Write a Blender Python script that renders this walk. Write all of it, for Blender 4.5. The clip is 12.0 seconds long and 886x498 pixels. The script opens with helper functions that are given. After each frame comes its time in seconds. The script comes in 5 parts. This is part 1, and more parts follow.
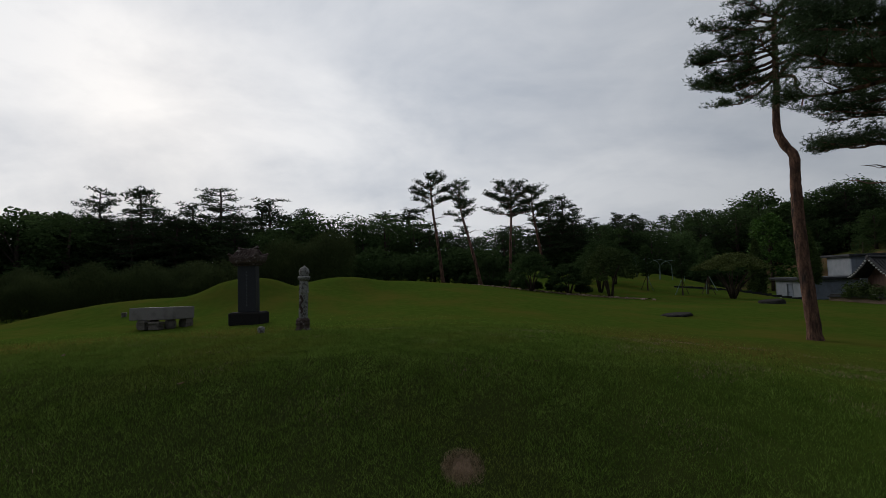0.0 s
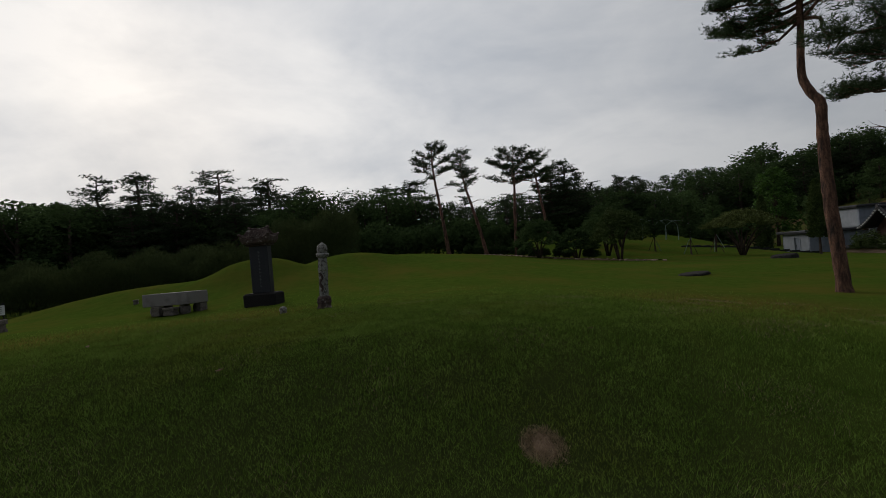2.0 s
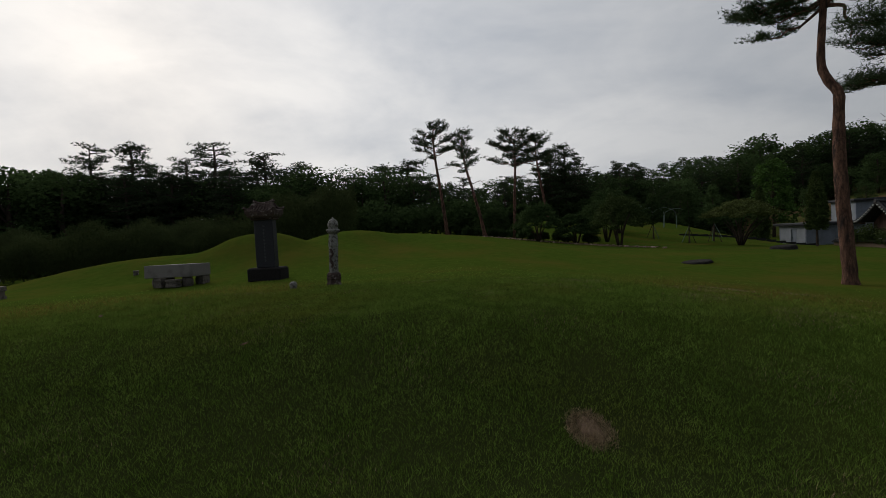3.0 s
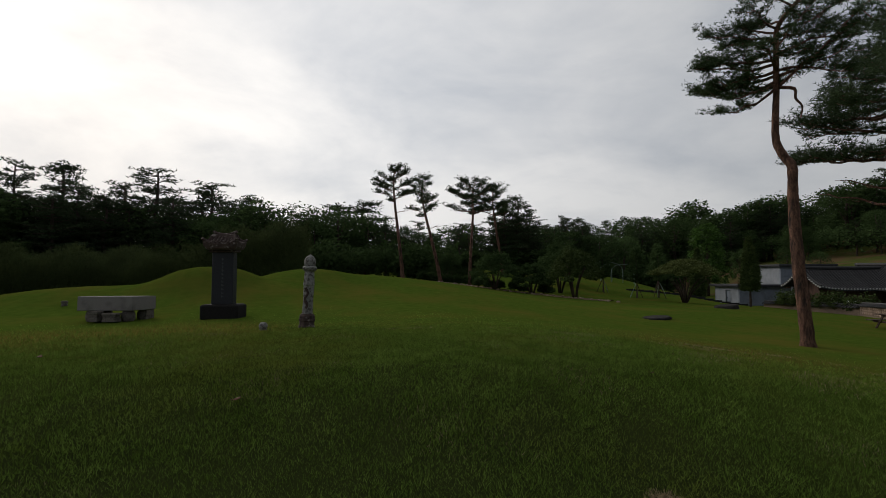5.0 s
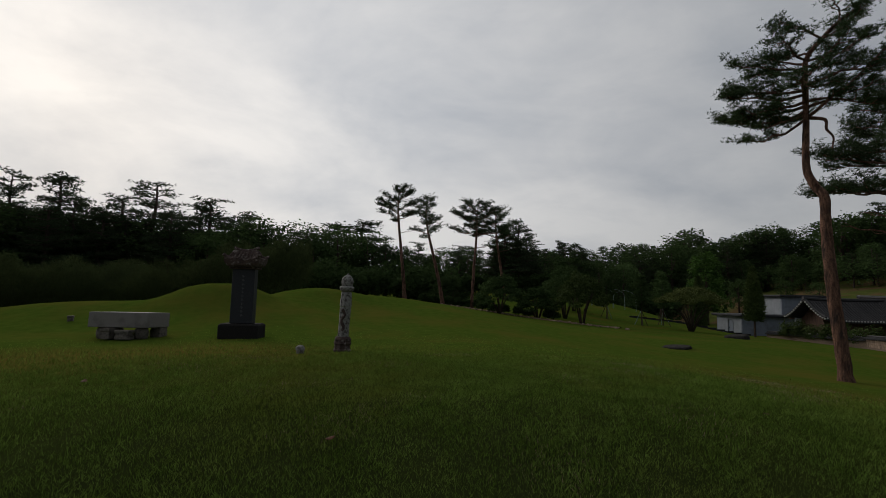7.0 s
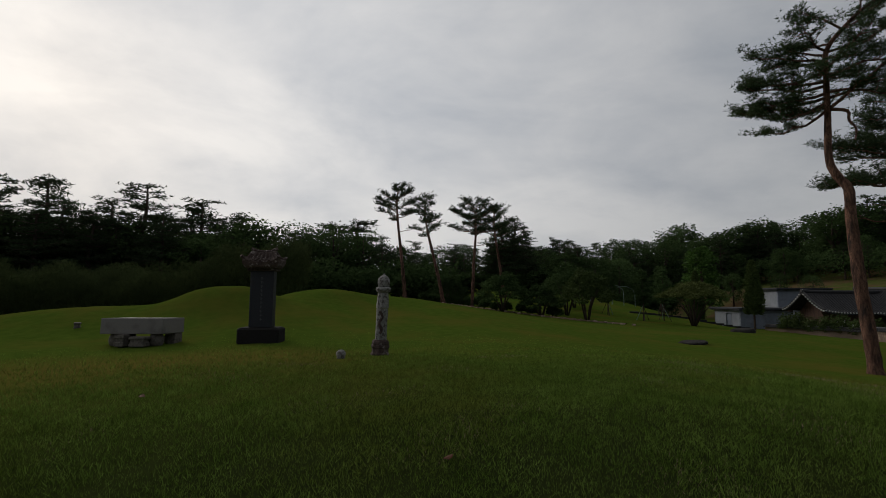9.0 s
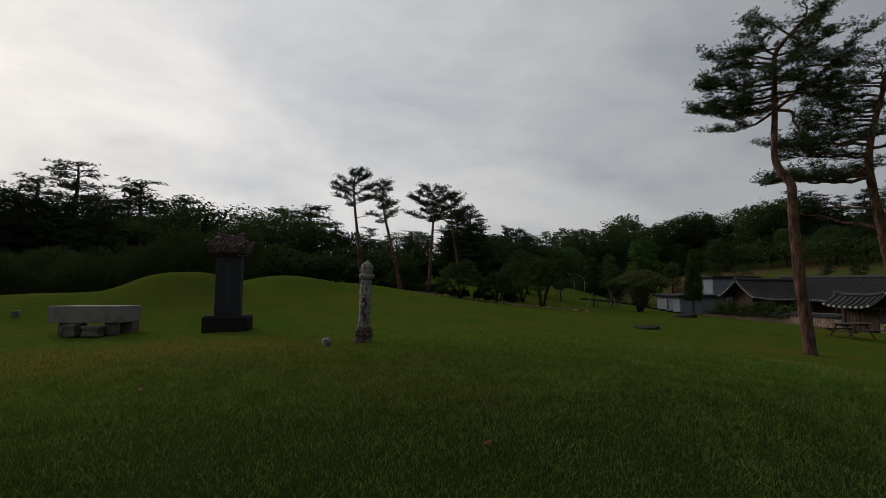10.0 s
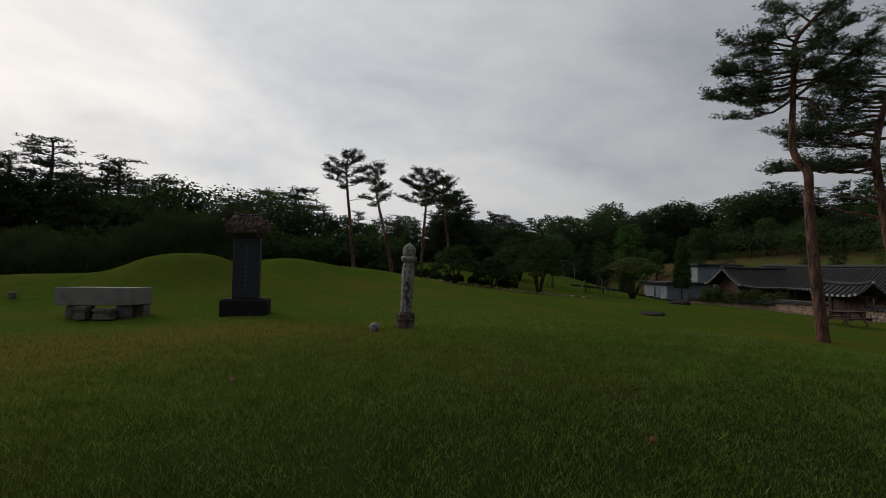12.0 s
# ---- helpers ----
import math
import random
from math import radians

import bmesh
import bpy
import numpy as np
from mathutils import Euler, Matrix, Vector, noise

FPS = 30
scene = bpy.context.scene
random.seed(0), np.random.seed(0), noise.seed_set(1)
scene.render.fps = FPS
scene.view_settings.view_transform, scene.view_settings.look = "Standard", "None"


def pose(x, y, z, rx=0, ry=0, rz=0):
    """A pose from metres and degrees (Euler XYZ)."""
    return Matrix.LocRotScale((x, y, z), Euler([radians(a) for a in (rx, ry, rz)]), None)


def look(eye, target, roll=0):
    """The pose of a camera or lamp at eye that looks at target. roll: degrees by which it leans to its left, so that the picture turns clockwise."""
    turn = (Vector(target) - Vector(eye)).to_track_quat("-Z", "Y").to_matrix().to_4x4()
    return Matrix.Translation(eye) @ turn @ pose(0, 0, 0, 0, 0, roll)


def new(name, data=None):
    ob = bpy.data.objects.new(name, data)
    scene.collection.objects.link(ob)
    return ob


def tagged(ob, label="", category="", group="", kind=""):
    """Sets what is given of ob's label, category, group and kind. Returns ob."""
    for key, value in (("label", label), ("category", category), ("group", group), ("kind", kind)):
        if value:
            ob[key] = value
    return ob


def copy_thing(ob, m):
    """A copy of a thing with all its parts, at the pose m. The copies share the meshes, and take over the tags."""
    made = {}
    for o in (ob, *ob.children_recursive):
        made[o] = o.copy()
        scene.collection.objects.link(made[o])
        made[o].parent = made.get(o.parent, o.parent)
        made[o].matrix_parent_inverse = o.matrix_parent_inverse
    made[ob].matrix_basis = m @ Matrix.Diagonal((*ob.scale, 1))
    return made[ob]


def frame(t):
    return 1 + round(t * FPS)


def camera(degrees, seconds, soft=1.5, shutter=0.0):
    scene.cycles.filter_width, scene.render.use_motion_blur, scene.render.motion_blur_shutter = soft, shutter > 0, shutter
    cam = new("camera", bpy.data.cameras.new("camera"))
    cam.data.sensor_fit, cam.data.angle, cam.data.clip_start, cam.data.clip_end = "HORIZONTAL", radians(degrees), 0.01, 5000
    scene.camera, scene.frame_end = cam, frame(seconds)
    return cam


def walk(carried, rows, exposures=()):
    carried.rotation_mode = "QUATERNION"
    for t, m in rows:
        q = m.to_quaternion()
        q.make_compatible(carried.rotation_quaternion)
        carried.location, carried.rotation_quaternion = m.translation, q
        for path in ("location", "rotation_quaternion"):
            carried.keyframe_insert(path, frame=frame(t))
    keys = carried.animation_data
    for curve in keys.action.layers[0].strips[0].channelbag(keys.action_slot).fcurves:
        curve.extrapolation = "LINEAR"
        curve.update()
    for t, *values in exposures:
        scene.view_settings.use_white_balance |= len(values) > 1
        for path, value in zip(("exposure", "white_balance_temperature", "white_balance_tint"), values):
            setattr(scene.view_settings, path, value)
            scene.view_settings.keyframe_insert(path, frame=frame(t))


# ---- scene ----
cam = camera(86.8, 12.0, soft=0.6)
METRES, EYE, TILT, LEAN, TURN = 6.4, 1.45, -8.6, 7.1, 0.0
ROWS = [
    (0.0, 0.0, 0.0, 0.0, -1.07, 12.31, -4.9),
    (0.5, -0.0104, 0.0087, -0.0034, 1.73, 10.2, -4.01),
    (1.0, -0.0327, 0.037, -0.0034, 1.2, 9.79, -4.31),
    (1.5, -0.0505, 0.0529, -0.0007, 3.28, 8.31, -3.28),
    (2.0, -0.0819, 0.0634, -0.0019, -0.55, 8.85, -2.05),
    (2.5, -0.1218, 0.068, -0.0024, -2.09, 9.11, -3.99),
    (3.0, -0.149, 0.0861, -0.0081, -1.51, 6.58, -3.75),
    (5.0, -0.2801, 0.1769, -0.0067, -8.37, 12.55, -5.71),
    (5.5, -0.3045, 0.2042, -0.002, -7.97, 14.19, -6.47),
    (6.0, -0.3483, 0.2226, -0.0055, -10.66, 15.62, -6.97),
    (6.5, -0.3963, 0.2371, -0.0071, -9.82, 15.58, -7.73),
    (7.0, -0.4378, 0.2682, -0.0095, -9.57, 15.35, -6.93),
    (7.5, -0.4716, 0.291, -0.0104, -8.82, 14.6, -5.74),
    (9.5, -0.6294, 0.368, -0.0165, -12.68, 15.65, -6.01),
    (10.0, -0.6812, 0.3809, -0.0216, -16.45, 14.25, -4.86),
    (10.5, -0.7239, 0.4069, -0.0289, -15.98, 12.48, -5.38),
    (11.0, -0.7621, 0.4371, -0.0253, -16.24, 12.67, -5.33),
    (11.5, -0.8041, 0.4636, -0.0324, -17.46, 12.61, -5.26),
    (12.0, -0.8457, 0.4942, -0.0328, -18.87, 12.67, -5.05),
]
walk(cam, [(t, pose(0, 0, EYE, TILT, LEAN, TURN) @ pose(METRES * x, METRES * y, METRES * z, 90 + pitch, roll, yaw)) for t, x, y, z, yaw, pitch, roll in ROWS],
     [(0, -0.03, 6150, 10), (1, -0.03, 6350, 10), (3, 0.0, 6400, 10), (5, 0.24, 6500, 10), (5.6, 0.14, 6500, 10), (6.5, -0.02, 6500, 10), (9.5, -0.04, 6500, 10), (11, 0.04, 6500, 10), (12, 0.07, 6500, 10)])

# ---- world and light ----
SUN_AZ, SUN_EL = radians(-32), radians(22)   # azimuth from +y towards +x
SUN_DIR = Vector((math.sin(SUN_AZ) * math.cos(SUN_EL), math.cos(SUN_AZ) * math.cos(SUN_EL), math.sin(SUN_EL)))
world = bpy.data.worlds.new("overcast_sky")
scene.world = world
world.use_nodes = True
wn, wl = world.node_tree.nodes, world.node_tree.links
wn.clear()


def wmath(op, a, b=None):
    n = wn.new("ShaderNodeMath")
    n.operation = op
    for i, v in enumerate((a, b)):
        if v is None:
            continue
        if isinstance(v, (int, float)):
            n.inputs[i].default_value = v
        else:
            wl.new(v, n.inputs[i])
    return n.outputs[0]


def wmix(kind, fac, a, b):
    n = wn.new("ShaderNodeMix")
    n.data_type, n.blend_type = "RGBA", kind
    for i, v in ((0, fac), (6, a), (7, b)):
        if isinstance(v, (int, float)):
            n.inputs[i].default_value = v
        elif isinstance(v, tuple):
            n.inputs[i].default_value = (*v, 1)
        else:
            wl.new(v, n.inputs[i])
    return n.outputs[2]


sky = wn.new("ShaderNodeTexSky")
sky.sky_type, sky.sun_disc = "NISHITA", False
sky.sun_elevation, sky.sun_rotation = SUN_EL, SUN_AZ
sky.dust_density, sky.air_density = 3.0, 1.2
tc = wn.new("ShaderNodeTexCoord")
sep = wn.new("ShaderNodeSeparateXYZ")
wl.new(tc.outputs["Generated"], sep.inputs[0])
zc = wmath("ADD", wmath("MAXIMUM", sep.outputs[2], 0.0), 0.50)
comb = wn.new("ShaderNodeCombineXYZ")
wl.new(wmath("DIVIDE", sep.outputs[0], zc), comb.inputs[0])
wl.new(wmath("DIVIDE", sep.outputs[1], zc), comb.inputs[1])
wl.new(wmath("MULTIPLY", sep.outputs[2], 2.2), comb.inputs[2])
mapn = wn.new("ShaderNodeMapping")
mapn.inputs["Rotation"].default_value = (0, 0, radians(35))
mapn.inputs["Scale"].default_value = (1.15, 1.35, 1)
mapn.inputs["Location"].default_value = (3.1, 2.3, 0)
wl.new(comb.outputs[0], mapn.inputs[0])


def cloud_noise(scale, detail, rough):
    n = wn.new("ShaderNodeTexNoise")
    n.inputs["Scale"].default_value, n.inputs["Detail"].default_value, n.inputs["Roughness"].default_value = scale, detail, rough
    n.inputs["Distortion"].default_value = 0.4
    wl.new(mapn.outputs[0], n.inputs["Vector"])
    return n.outputs[0]


big, fine = cloud_noise(0.95, 7, 0.55), cloud_noise(2.3, 6, 0.55)
dens = wmath("ADD", wmath("MULTIPLY", big, 0.66), wmath("MULTIPLY", fine, 0.34))
ramp = wn.new("ShaderNodeValToRGB")
ramp.color_ramp.elements[0].position, ramp.color_ramp.elements[1].position = 0.44, 0.68
wl.new(dens, ramp.inputs[0])
dot = wn.new("ShaderNodeVectorMath")
dot.operation = "DOT_PRODUCT"
wl.new(tc.outputs["Generated"], dot.inputs[0])
dot.inputs[1].default_value = SUN_DIR
# (1 + cos) / 2, sharpened: forward scattering in the cloud deck
half = wmath("MULTIPLY", wmath("ADD", dot.outputs["Value"], 1.0), 0.5)
forward = wmath("POWER", half, 2.2)
thick_cloud = wmix("MIX", forward, (0.12, 0.14, 0.17), (0.52, 0.555, 0.61))
bright_cloud = wmix("MIX", forward, (0.20, 0.222, 0.25), (0.92, 0.905, 0.89))
deck = wmix("MIX", ramp.outputs[0], bright_cloud, thick_cloud)
hazy = wmix("ADD", 1.0, wmix("MULTIPLY", 1.0, sky.outputs[0], (0.004, 0.004, 0.004)), deck)
bg = wn.new("ShaderNodeBackground")
bg.inputs["Strength"].default_value = 0.89
wl.new(hazy, bg.inputs[0])
wout = wn.new("ShaderNodeOutputWorld")
wl.new(bg.outputs[0], wout.inputs[0])

sun = new("sun", bpy.data.lights.new("sun", "SUN"))
sun.data.energy, sun.data.angle, sun.data.color = 1.15, radians(22), (1.0, 0.93, 0.84)
sun.matrix_world = look(tuple(SUN_DIR * 50), (0, 0, 0))


# ---- materials ----
def material(name, dark, light, rough=0.9, scale=4.0, detail=5.0, bump=0.0, bump_scale=None, stains=None, metal=0.0,
             island=0.0, object_random=0.0, translucent=0.0, spec=0.3, relief=0.02, stretch=(1, 1, 1), stain_scale=1.2, stain_at=(0.52, 0.66)):
    """A surface with grain between two colours, larger stains, relief, and variation from piece to piece."""
    m = bpy.data.materials.new(name)
    m.use_nodes = True
    n, l = m.node_tree.nodes, m.node_tree.links
    bsdf = n["Principled BSDF"]
    bsdf.inputs["Roughness"].default_value, bsdf.inputs["Metallic"].default_value = rough, metal
    bsdf.inputs["Specular IOR Level"].default_value = spec
    co = n.new("ShaderNodeTexCoord")
    mp = n.new("ShaderNodeMapping")
    mp.inputs["Scale"].default_value = stretch
    l.new(co.outputs["Object"], mp.inputs[0])

    def tex(s, d):
        t = n.new("ShaderNodeTexNoise")
        t.inputs["Scale"].default_value, t.inputs["Detail"].default_value, t.inputs["Roughness"].default_value = s, d, 0.6
        l.new(mp.outputs[0], t.inputs["Vector"])
        return t.outputs[0]

    def mix(kind, fac, a, b):
        x = n.new("ShaderNodeMix")
        x.data_type, x.blend_type = "RGBA", kind
        for i, v in ((0, fac), (6, a), (7, b)):
            if isinstance(v, float):
                x.inputs[i].default_value = v
            elif isinstance(v, tuple):
                x.inputs[i].default_value = (*v, 1)
            else:
                l.new(v, x.inputs[i])
        return x.outputs[2]

    r = n.new("ShaderNodeMapRange")
    r.inputs[1].default_value, r.inputs[2].default_value = 0.32, 0.68
    grain = tex(scale, detail)
    l.new(grain, r.inputs[0])
    colour = mix("MIX", r.outputs[0], dark, light)
    if stains:
        r2 = n.new("ShaderNodeMapRange")
        r2.inputs[1].default_value, r2.inputs[2].default_value = stain_at
        l.new(tex(stain_scale, 6.0), r2.inputs[0])
        colour = mix("MIX", r2.outputs[0], colour, stains)
    for amount, node, socket in ((island, "ShaderNodeNewGeometry", "Random Per Island"), (object_random, "ShaderNodeObjectInfo", "Random")):
        if amount:
            g = n.new(node)
            h = n.new("ShaderNodeMapRange")
            h.inputs[3].default_value, h.inputs[4].default_value = 1 - amount, 1 + amount
            l.new(g.outputs[socket], h.inputs[0])
            v = n.new("ShaderNodeHueSaturation")
            l.new(h.outputs[0], v.inputs["Value"])
            l.new(colour, v.inputs["Color"])
            colour = v.outputs[0]
    l.new(colour, bsdf.inputs["Base Color"])
    if bump:
        b = n.new("ShaderNodeBump")
        b.inputs["Strength"].default_value, b.inputs["Distance"].default_value = bump, relief
        l.new(tex(bump_scale or scale * 2, 6.0), b.inputs["Height"])
        l.new(b.outputs[0], bsdf.inputs["Normal"])
    if translucent:
        tr = n.new("ShaderNodeBsdfTranslucent")
        l.new(colour, tr.inputs[0])
        ms = n.new("ShaderNodeMixShader")
        ms.inputs[0].default_value = translucent
        l.new(bsdf.outputs[0], ms.inputs[1])
        l.new(tr.outputs[0], ms.inputs[2])
        l.new(ms.outputs[0], n["Material Output"].inputs[0])
    return m


LAWN = material("lawn_turf", (0.040, 0.068, 0.009), (0.062, 0.092, 0.013), 1.0, 3.0, 8, bump=0.5, bump_scale=30, stains=(0.084, 0.078, 0.015), spec=0.0, stain_scale=0.30, stain_at=(0.46, 0.72))
GRASS = material("grass_blades", (0.074, 0.122, 0.018), (0.128, 0.186, 0.036), 1.0, 2.5, 6, island=0.65, translucent=0.25, spec=0.0, stains=(0.125, 0.118, 0.024), stain_scale=0.35, stain_at=(0.5, 0.8))


def dry_or_shade_spot(m, centre, inner, outer, colour):
    """Another turf colour round a spot of the plan, fading out into the short turf: dry patches, painted shade between
    blades.
    """
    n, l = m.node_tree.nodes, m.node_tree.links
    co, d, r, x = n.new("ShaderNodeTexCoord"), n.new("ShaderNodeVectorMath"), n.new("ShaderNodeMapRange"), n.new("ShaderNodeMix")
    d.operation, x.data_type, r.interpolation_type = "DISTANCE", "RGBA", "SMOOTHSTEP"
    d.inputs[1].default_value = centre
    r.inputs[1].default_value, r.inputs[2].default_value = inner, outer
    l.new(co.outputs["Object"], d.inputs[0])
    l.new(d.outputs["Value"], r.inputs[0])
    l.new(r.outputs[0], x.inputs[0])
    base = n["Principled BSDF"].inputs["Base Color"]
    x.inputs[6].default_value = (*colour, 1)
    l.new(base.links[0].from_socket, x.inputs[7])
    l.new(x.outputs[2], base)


HILL_TURF = material("dry_hill_turf", (0.040, 0.052, 0.014), (0.072, 0.084, 0.022), 1.0, 0.9, 8, bump=0.6, bump_scale=9, stains=(0.085, 0.058, 0.030), spec=0.0, stain_scale=0.16, stain_at=(0.46, 0.56))
dry_or_shade_spot(LAWN, (-7.0, 10.6, 0.2), 0.8, 5.5, (0.090, 0.074, 0.016))
dry_or_shade_spot(LAWN, (6.0, 11.0, -0.4), 0.5, 4.5, (0.082, 0.072, 0.015))
# shade between the near blades, painted into the ground colour round the camera's path
dry_or_shade_spot(LAWN, (-2.4, 2.6, 0), 3.0, 8.5, (0.024, 0.031, 0.009))
FAN_LEAF = material("clipped_pine_leaves", (0.070, 0.090, 0.024), (0.115, 0.135, 0.042), 0.85, 0.8, 3, island=0.45, translucent=0.15, spec=0.1)
LEAF_BROWN = material("brown_leaf", (0.055, 0.022, 0.013), (0.10, 0.04, 0.022), 0.8, 30, 4, spec=0.1)
STRAW = material("dry_straw_grass", (0.17, 0.125, 0.07), (0.34, 0.26, 0.165), 1.0, 30, 4, island=0.5, spec=0.05)
SOIL = material("bare_reddish_soil", (0.11, 0.074, 0.048), (0.19, 0.13, 0.09), 1.0, 8, 6, bump=0.6, bump_scale=40, spec=0.05)
NEEDLES = material("pine_needles", (0.030, 0.050, 0.022), (0.062, 0.092, 0.040), 0.85, 0.8, 3, island=0.45, object_random=0.15, translucent=0.2, spec=0.15)
NEEDLES_FAR = material("dark_pine_needles", (0.030, 0.045, 0.022), (0.050, 0.072, 0.033), 0.95, 0.4, 3, island=0.2, object_random=0.25, translucent=0.2, spec=0.03)
LEAVES = material("broad_leaves", (0.034, 0.058, 0.020), (0.058, 0.092, 0.032), 0.95, 0.5, 3, island=0.2, object_random=0.3, translucent=0.4, spec=0.03)
LEAVES_BRIGHT = material("young_green_leaves", (0.040, 0.090, 0.016), (0.075, 0.140, 0.028), 0.8, 0.5, 3, island=0.4, translucent=0.3, spec=0.15)
HEDGE = material("thicket_stems_and_leaves", (0.040, 0.054, 0.022), (0.062, 0.080, 0.030), 1.0, 0.3, 4, island=0.2, translucent=0.3, spec=0.0)
SHRUB = material("shrub_leaves", (0.045, 0.070, 0.018), (0.078, 0.110, 0.032), 0.85, 0.6, 3, island=0.45, object_random=0.2, translucent=0.15, spec=0.12)
FLOWER = material("white_blossom", (0.65, 0.65, 0.62), (0.8, 0.8, 0.78), 0.8, 5, island=0.1)
RED_BARK = material("red_pine_bark", (0.055, 0.031, 0.023), (0.235, 0.128, 0.088), 0.95, 11, 8, bump=1.0, bump_scale=16, relief=0.08, stains=(0.030, 0.024, 0.022), stretch=(1, 1, 0.22), stain_scale=5.0, stain_at=(0.52, 0.66), spec=0.1)
BARK = material("grey_brown_bark", (0.030, 0.023, 0.018), (0.085, 0.062, 0.048), 0.95, 8, 6, bump=0.8, stretch=(1, 1, 0.3), object_random=0.2, spec=0.1)


def bark_plates(m, scale, crack):
    """Scaly bark: plates parted by dark, sunken cracks."""
    n, l = m.node_tree.nodes, m.node_tree.links
    co, mp, vo, r, x, b = (n.new("ShaderNode" + k) for k in ("TexCoord", "Mapping", "TexVoronoi", "MapRange", "Mix", "Bump"))
    mp.inputs["Scale"].default_value = (1, 1, 0.30)
    vo.feature, x.data_type = "DISTANCE_TO_EDGE", "RGBA"
    vo.inputs["Scale"].default_value = scale
    r.inputs[1].default_value, r.inputs[2].default_value = 0.0, 0.055
    l.new(co.outputs["Object"], mp.inputs[0])
    l.new(mp.outputs[0], vo.inputs["Vector"])
    l.new(vo.outputs["Distance"], r.inputs[0])
    l.new(r.outputs[0], x.inputs[0])
    bsdf = n["Principled BSDF"]
    x.inputs[6].default_value = (*crack, 1)
    l.new(bsdf.inputs["Base Color"].links[0].from_socket, x.inputs[7])
    l.new(x.outputs[2], bsdf.inputs["Base Color"])
    b.inputs["Strength"].default_value, b.inputs["Distance"].default_value = 0.9, 0.03
    l.new(r.outputs[0], b.inputs["Height"])
    l.new(bsdf.inputs["Normal"].links[0].from_socket, b.inputs["Normal"])
    l.new(b.outputs[0], bsdf.inputs["Normal"])


bark_plates(RED_BARK, 24.0, (0.050, 0.030, 0.023))
GRANITE = material("pale_granite", (0.150, 0.136, 0.126), (0.215, 0.198, 0.185), 0.85, 60, 4, bump=0.15, bump_scale=90, stains=(0.118, 0.108, 0.100), stain_scale=1.6)
GRANITE_OLD = material("lichened_granite", (0.15, 0.145, 0.135), (0.27, 0.262, 0.245), 0.95, 26, 6, bump=0.7, bump_scale=40, stains=(0.080, 0.070, 0.063), stain_scale=17, stain_at=(0.50, 0.62))
FOOT_STONE = material("brown_worn_granite", (0.085, 0.070, 0.060), (0.165, 0.145, 0.125), 0.95, 22, 6, bump=0.6, bump_scale=40, stains=(0.055, 0.045, 0.038), stain_scale=8)
BLACK_STONE = material("polished_black_stone", (0.014, 0.015, 0.019), (0.024, 0.025, 0.031), 0.5, 50, 3, bump=0.05, stains=(0.03, 0.03, 0.036), stain_scale=2.2, stretch=(1, 1, 0.4), spec=0.25)
DARK_STONE = material("dark_rough_granite", (0.012, 0.011, 0.011), (0.026, 0.024, 0.023), 0.95, 30, 5, bump=0.5, bump_scale=50, spec=0.08)
ENGRAVED = material("worn_engraving", (0.060, 0.060, 0.064), (0.10, 0.10, 0.105), 0.9, 60, 3)
CARVED_STONE = material("brown_carved_stone", (0.034, 0.022, 0.019), (0.085, 0.058, 0.049), 0.95, 14, 6, bump=0.9, bump_scale=22, stains=(0.20, 0.17, 0.155), stain_scale=9, stain_at=(0.56, 0.66))
PLASTER = material("grey_blue_plaster", (0.15, 0.168, 0.205), (0.20, 0.22, 0.26), 0.9, 1.5, 6, bump=0.1, stains=(0.12, 0.13, 0.15), stain_scale=0.6)
PLASTER_PALE = material("pale_grey_plaster", (0.20, 0.215, 0.24), (0.26, 0.275, 0.30), 0.9, 1.5, 6, bump=0.1)
ROOF_FLAT = material("dark_roof_sheet", (0.025, 0.026, 0.03), (0.045, 0.046, 0.052), 0.8, 3, 4, bump=0.1)
ROOF_TILE = material("grey_clay_roof_tile", (0.022, 0.021, 0.022), (0.046, 0.044, 0.045), 0.75, 6, 5, bump=0.3, object_random=0.2, island=0.25)
TILE_END = material("white_lime_tile_end", (0.34, 0.34, 0.33), (0.48, 0.48, 0.46), 0.9, 12)
TIMBER = material("dark_stained_timber", (0.035, 0.018, 0.012), (0.085, 0.045, 0.030), 0.8, 5, 5, bump=0.3, stretch=(1, 1, 0.2))
TIMBER_GREY = material("weathered_dark_planks", (0.030, 0.018, 0.013), (0.062, 0.038, 0.029), 0.85, 5, 5, bump=0.3, object_random=0.2, stretch=(0.2, 1, 1))
WALL_STONE = material("tan_field_stone", (0.17, 0.115, 0.085), (0.30, 0.22, 0.17), 0.95, 7, 5, bump=0.5, object_random=0.35)
MORTAR = material("clay_mortar", (0.13, 0.095, 0.07), (0.19, 0.14, 0.105), 1.0, 12, 4, bump=0.3)
WHITE_PANEL = material("white_sign_panel", (0.58, 0.58, 0.58), (0.68, 0.68, 0.68), 0.6, 3)
THATCH = material("grey_thatch", (0.09, 0.075, 0.065), (0.16, 0.135, 0.12), 1.0, 9, 5, bump=0.6)
GREEN_METAL = material("pale_green_painted_metal", (0.16, 0.22, 0.19), (0.22, 0.29, 0.25), 0.5, 8)
BLACK_PLASTIC = material("black_edging", (0.012, 0.012, 0.013), (0.02, 0.02, 0.02), 0.7, 6)
LICHEN_STONE = material("flat_grey_boulder", (0.024, 0.022, 0.020), (0.052, 0.048, 0.044), 0.95, 9, 6, bump=0.7, bump_scale=18, stains=(0.03, 0.027, 0.024), stain_scale=3, spec=0.03)


# ---- building tools ----
def smooth(t):
    t = np.clip(t, 0, 1)
    return t * t * (3 - 2 * t)


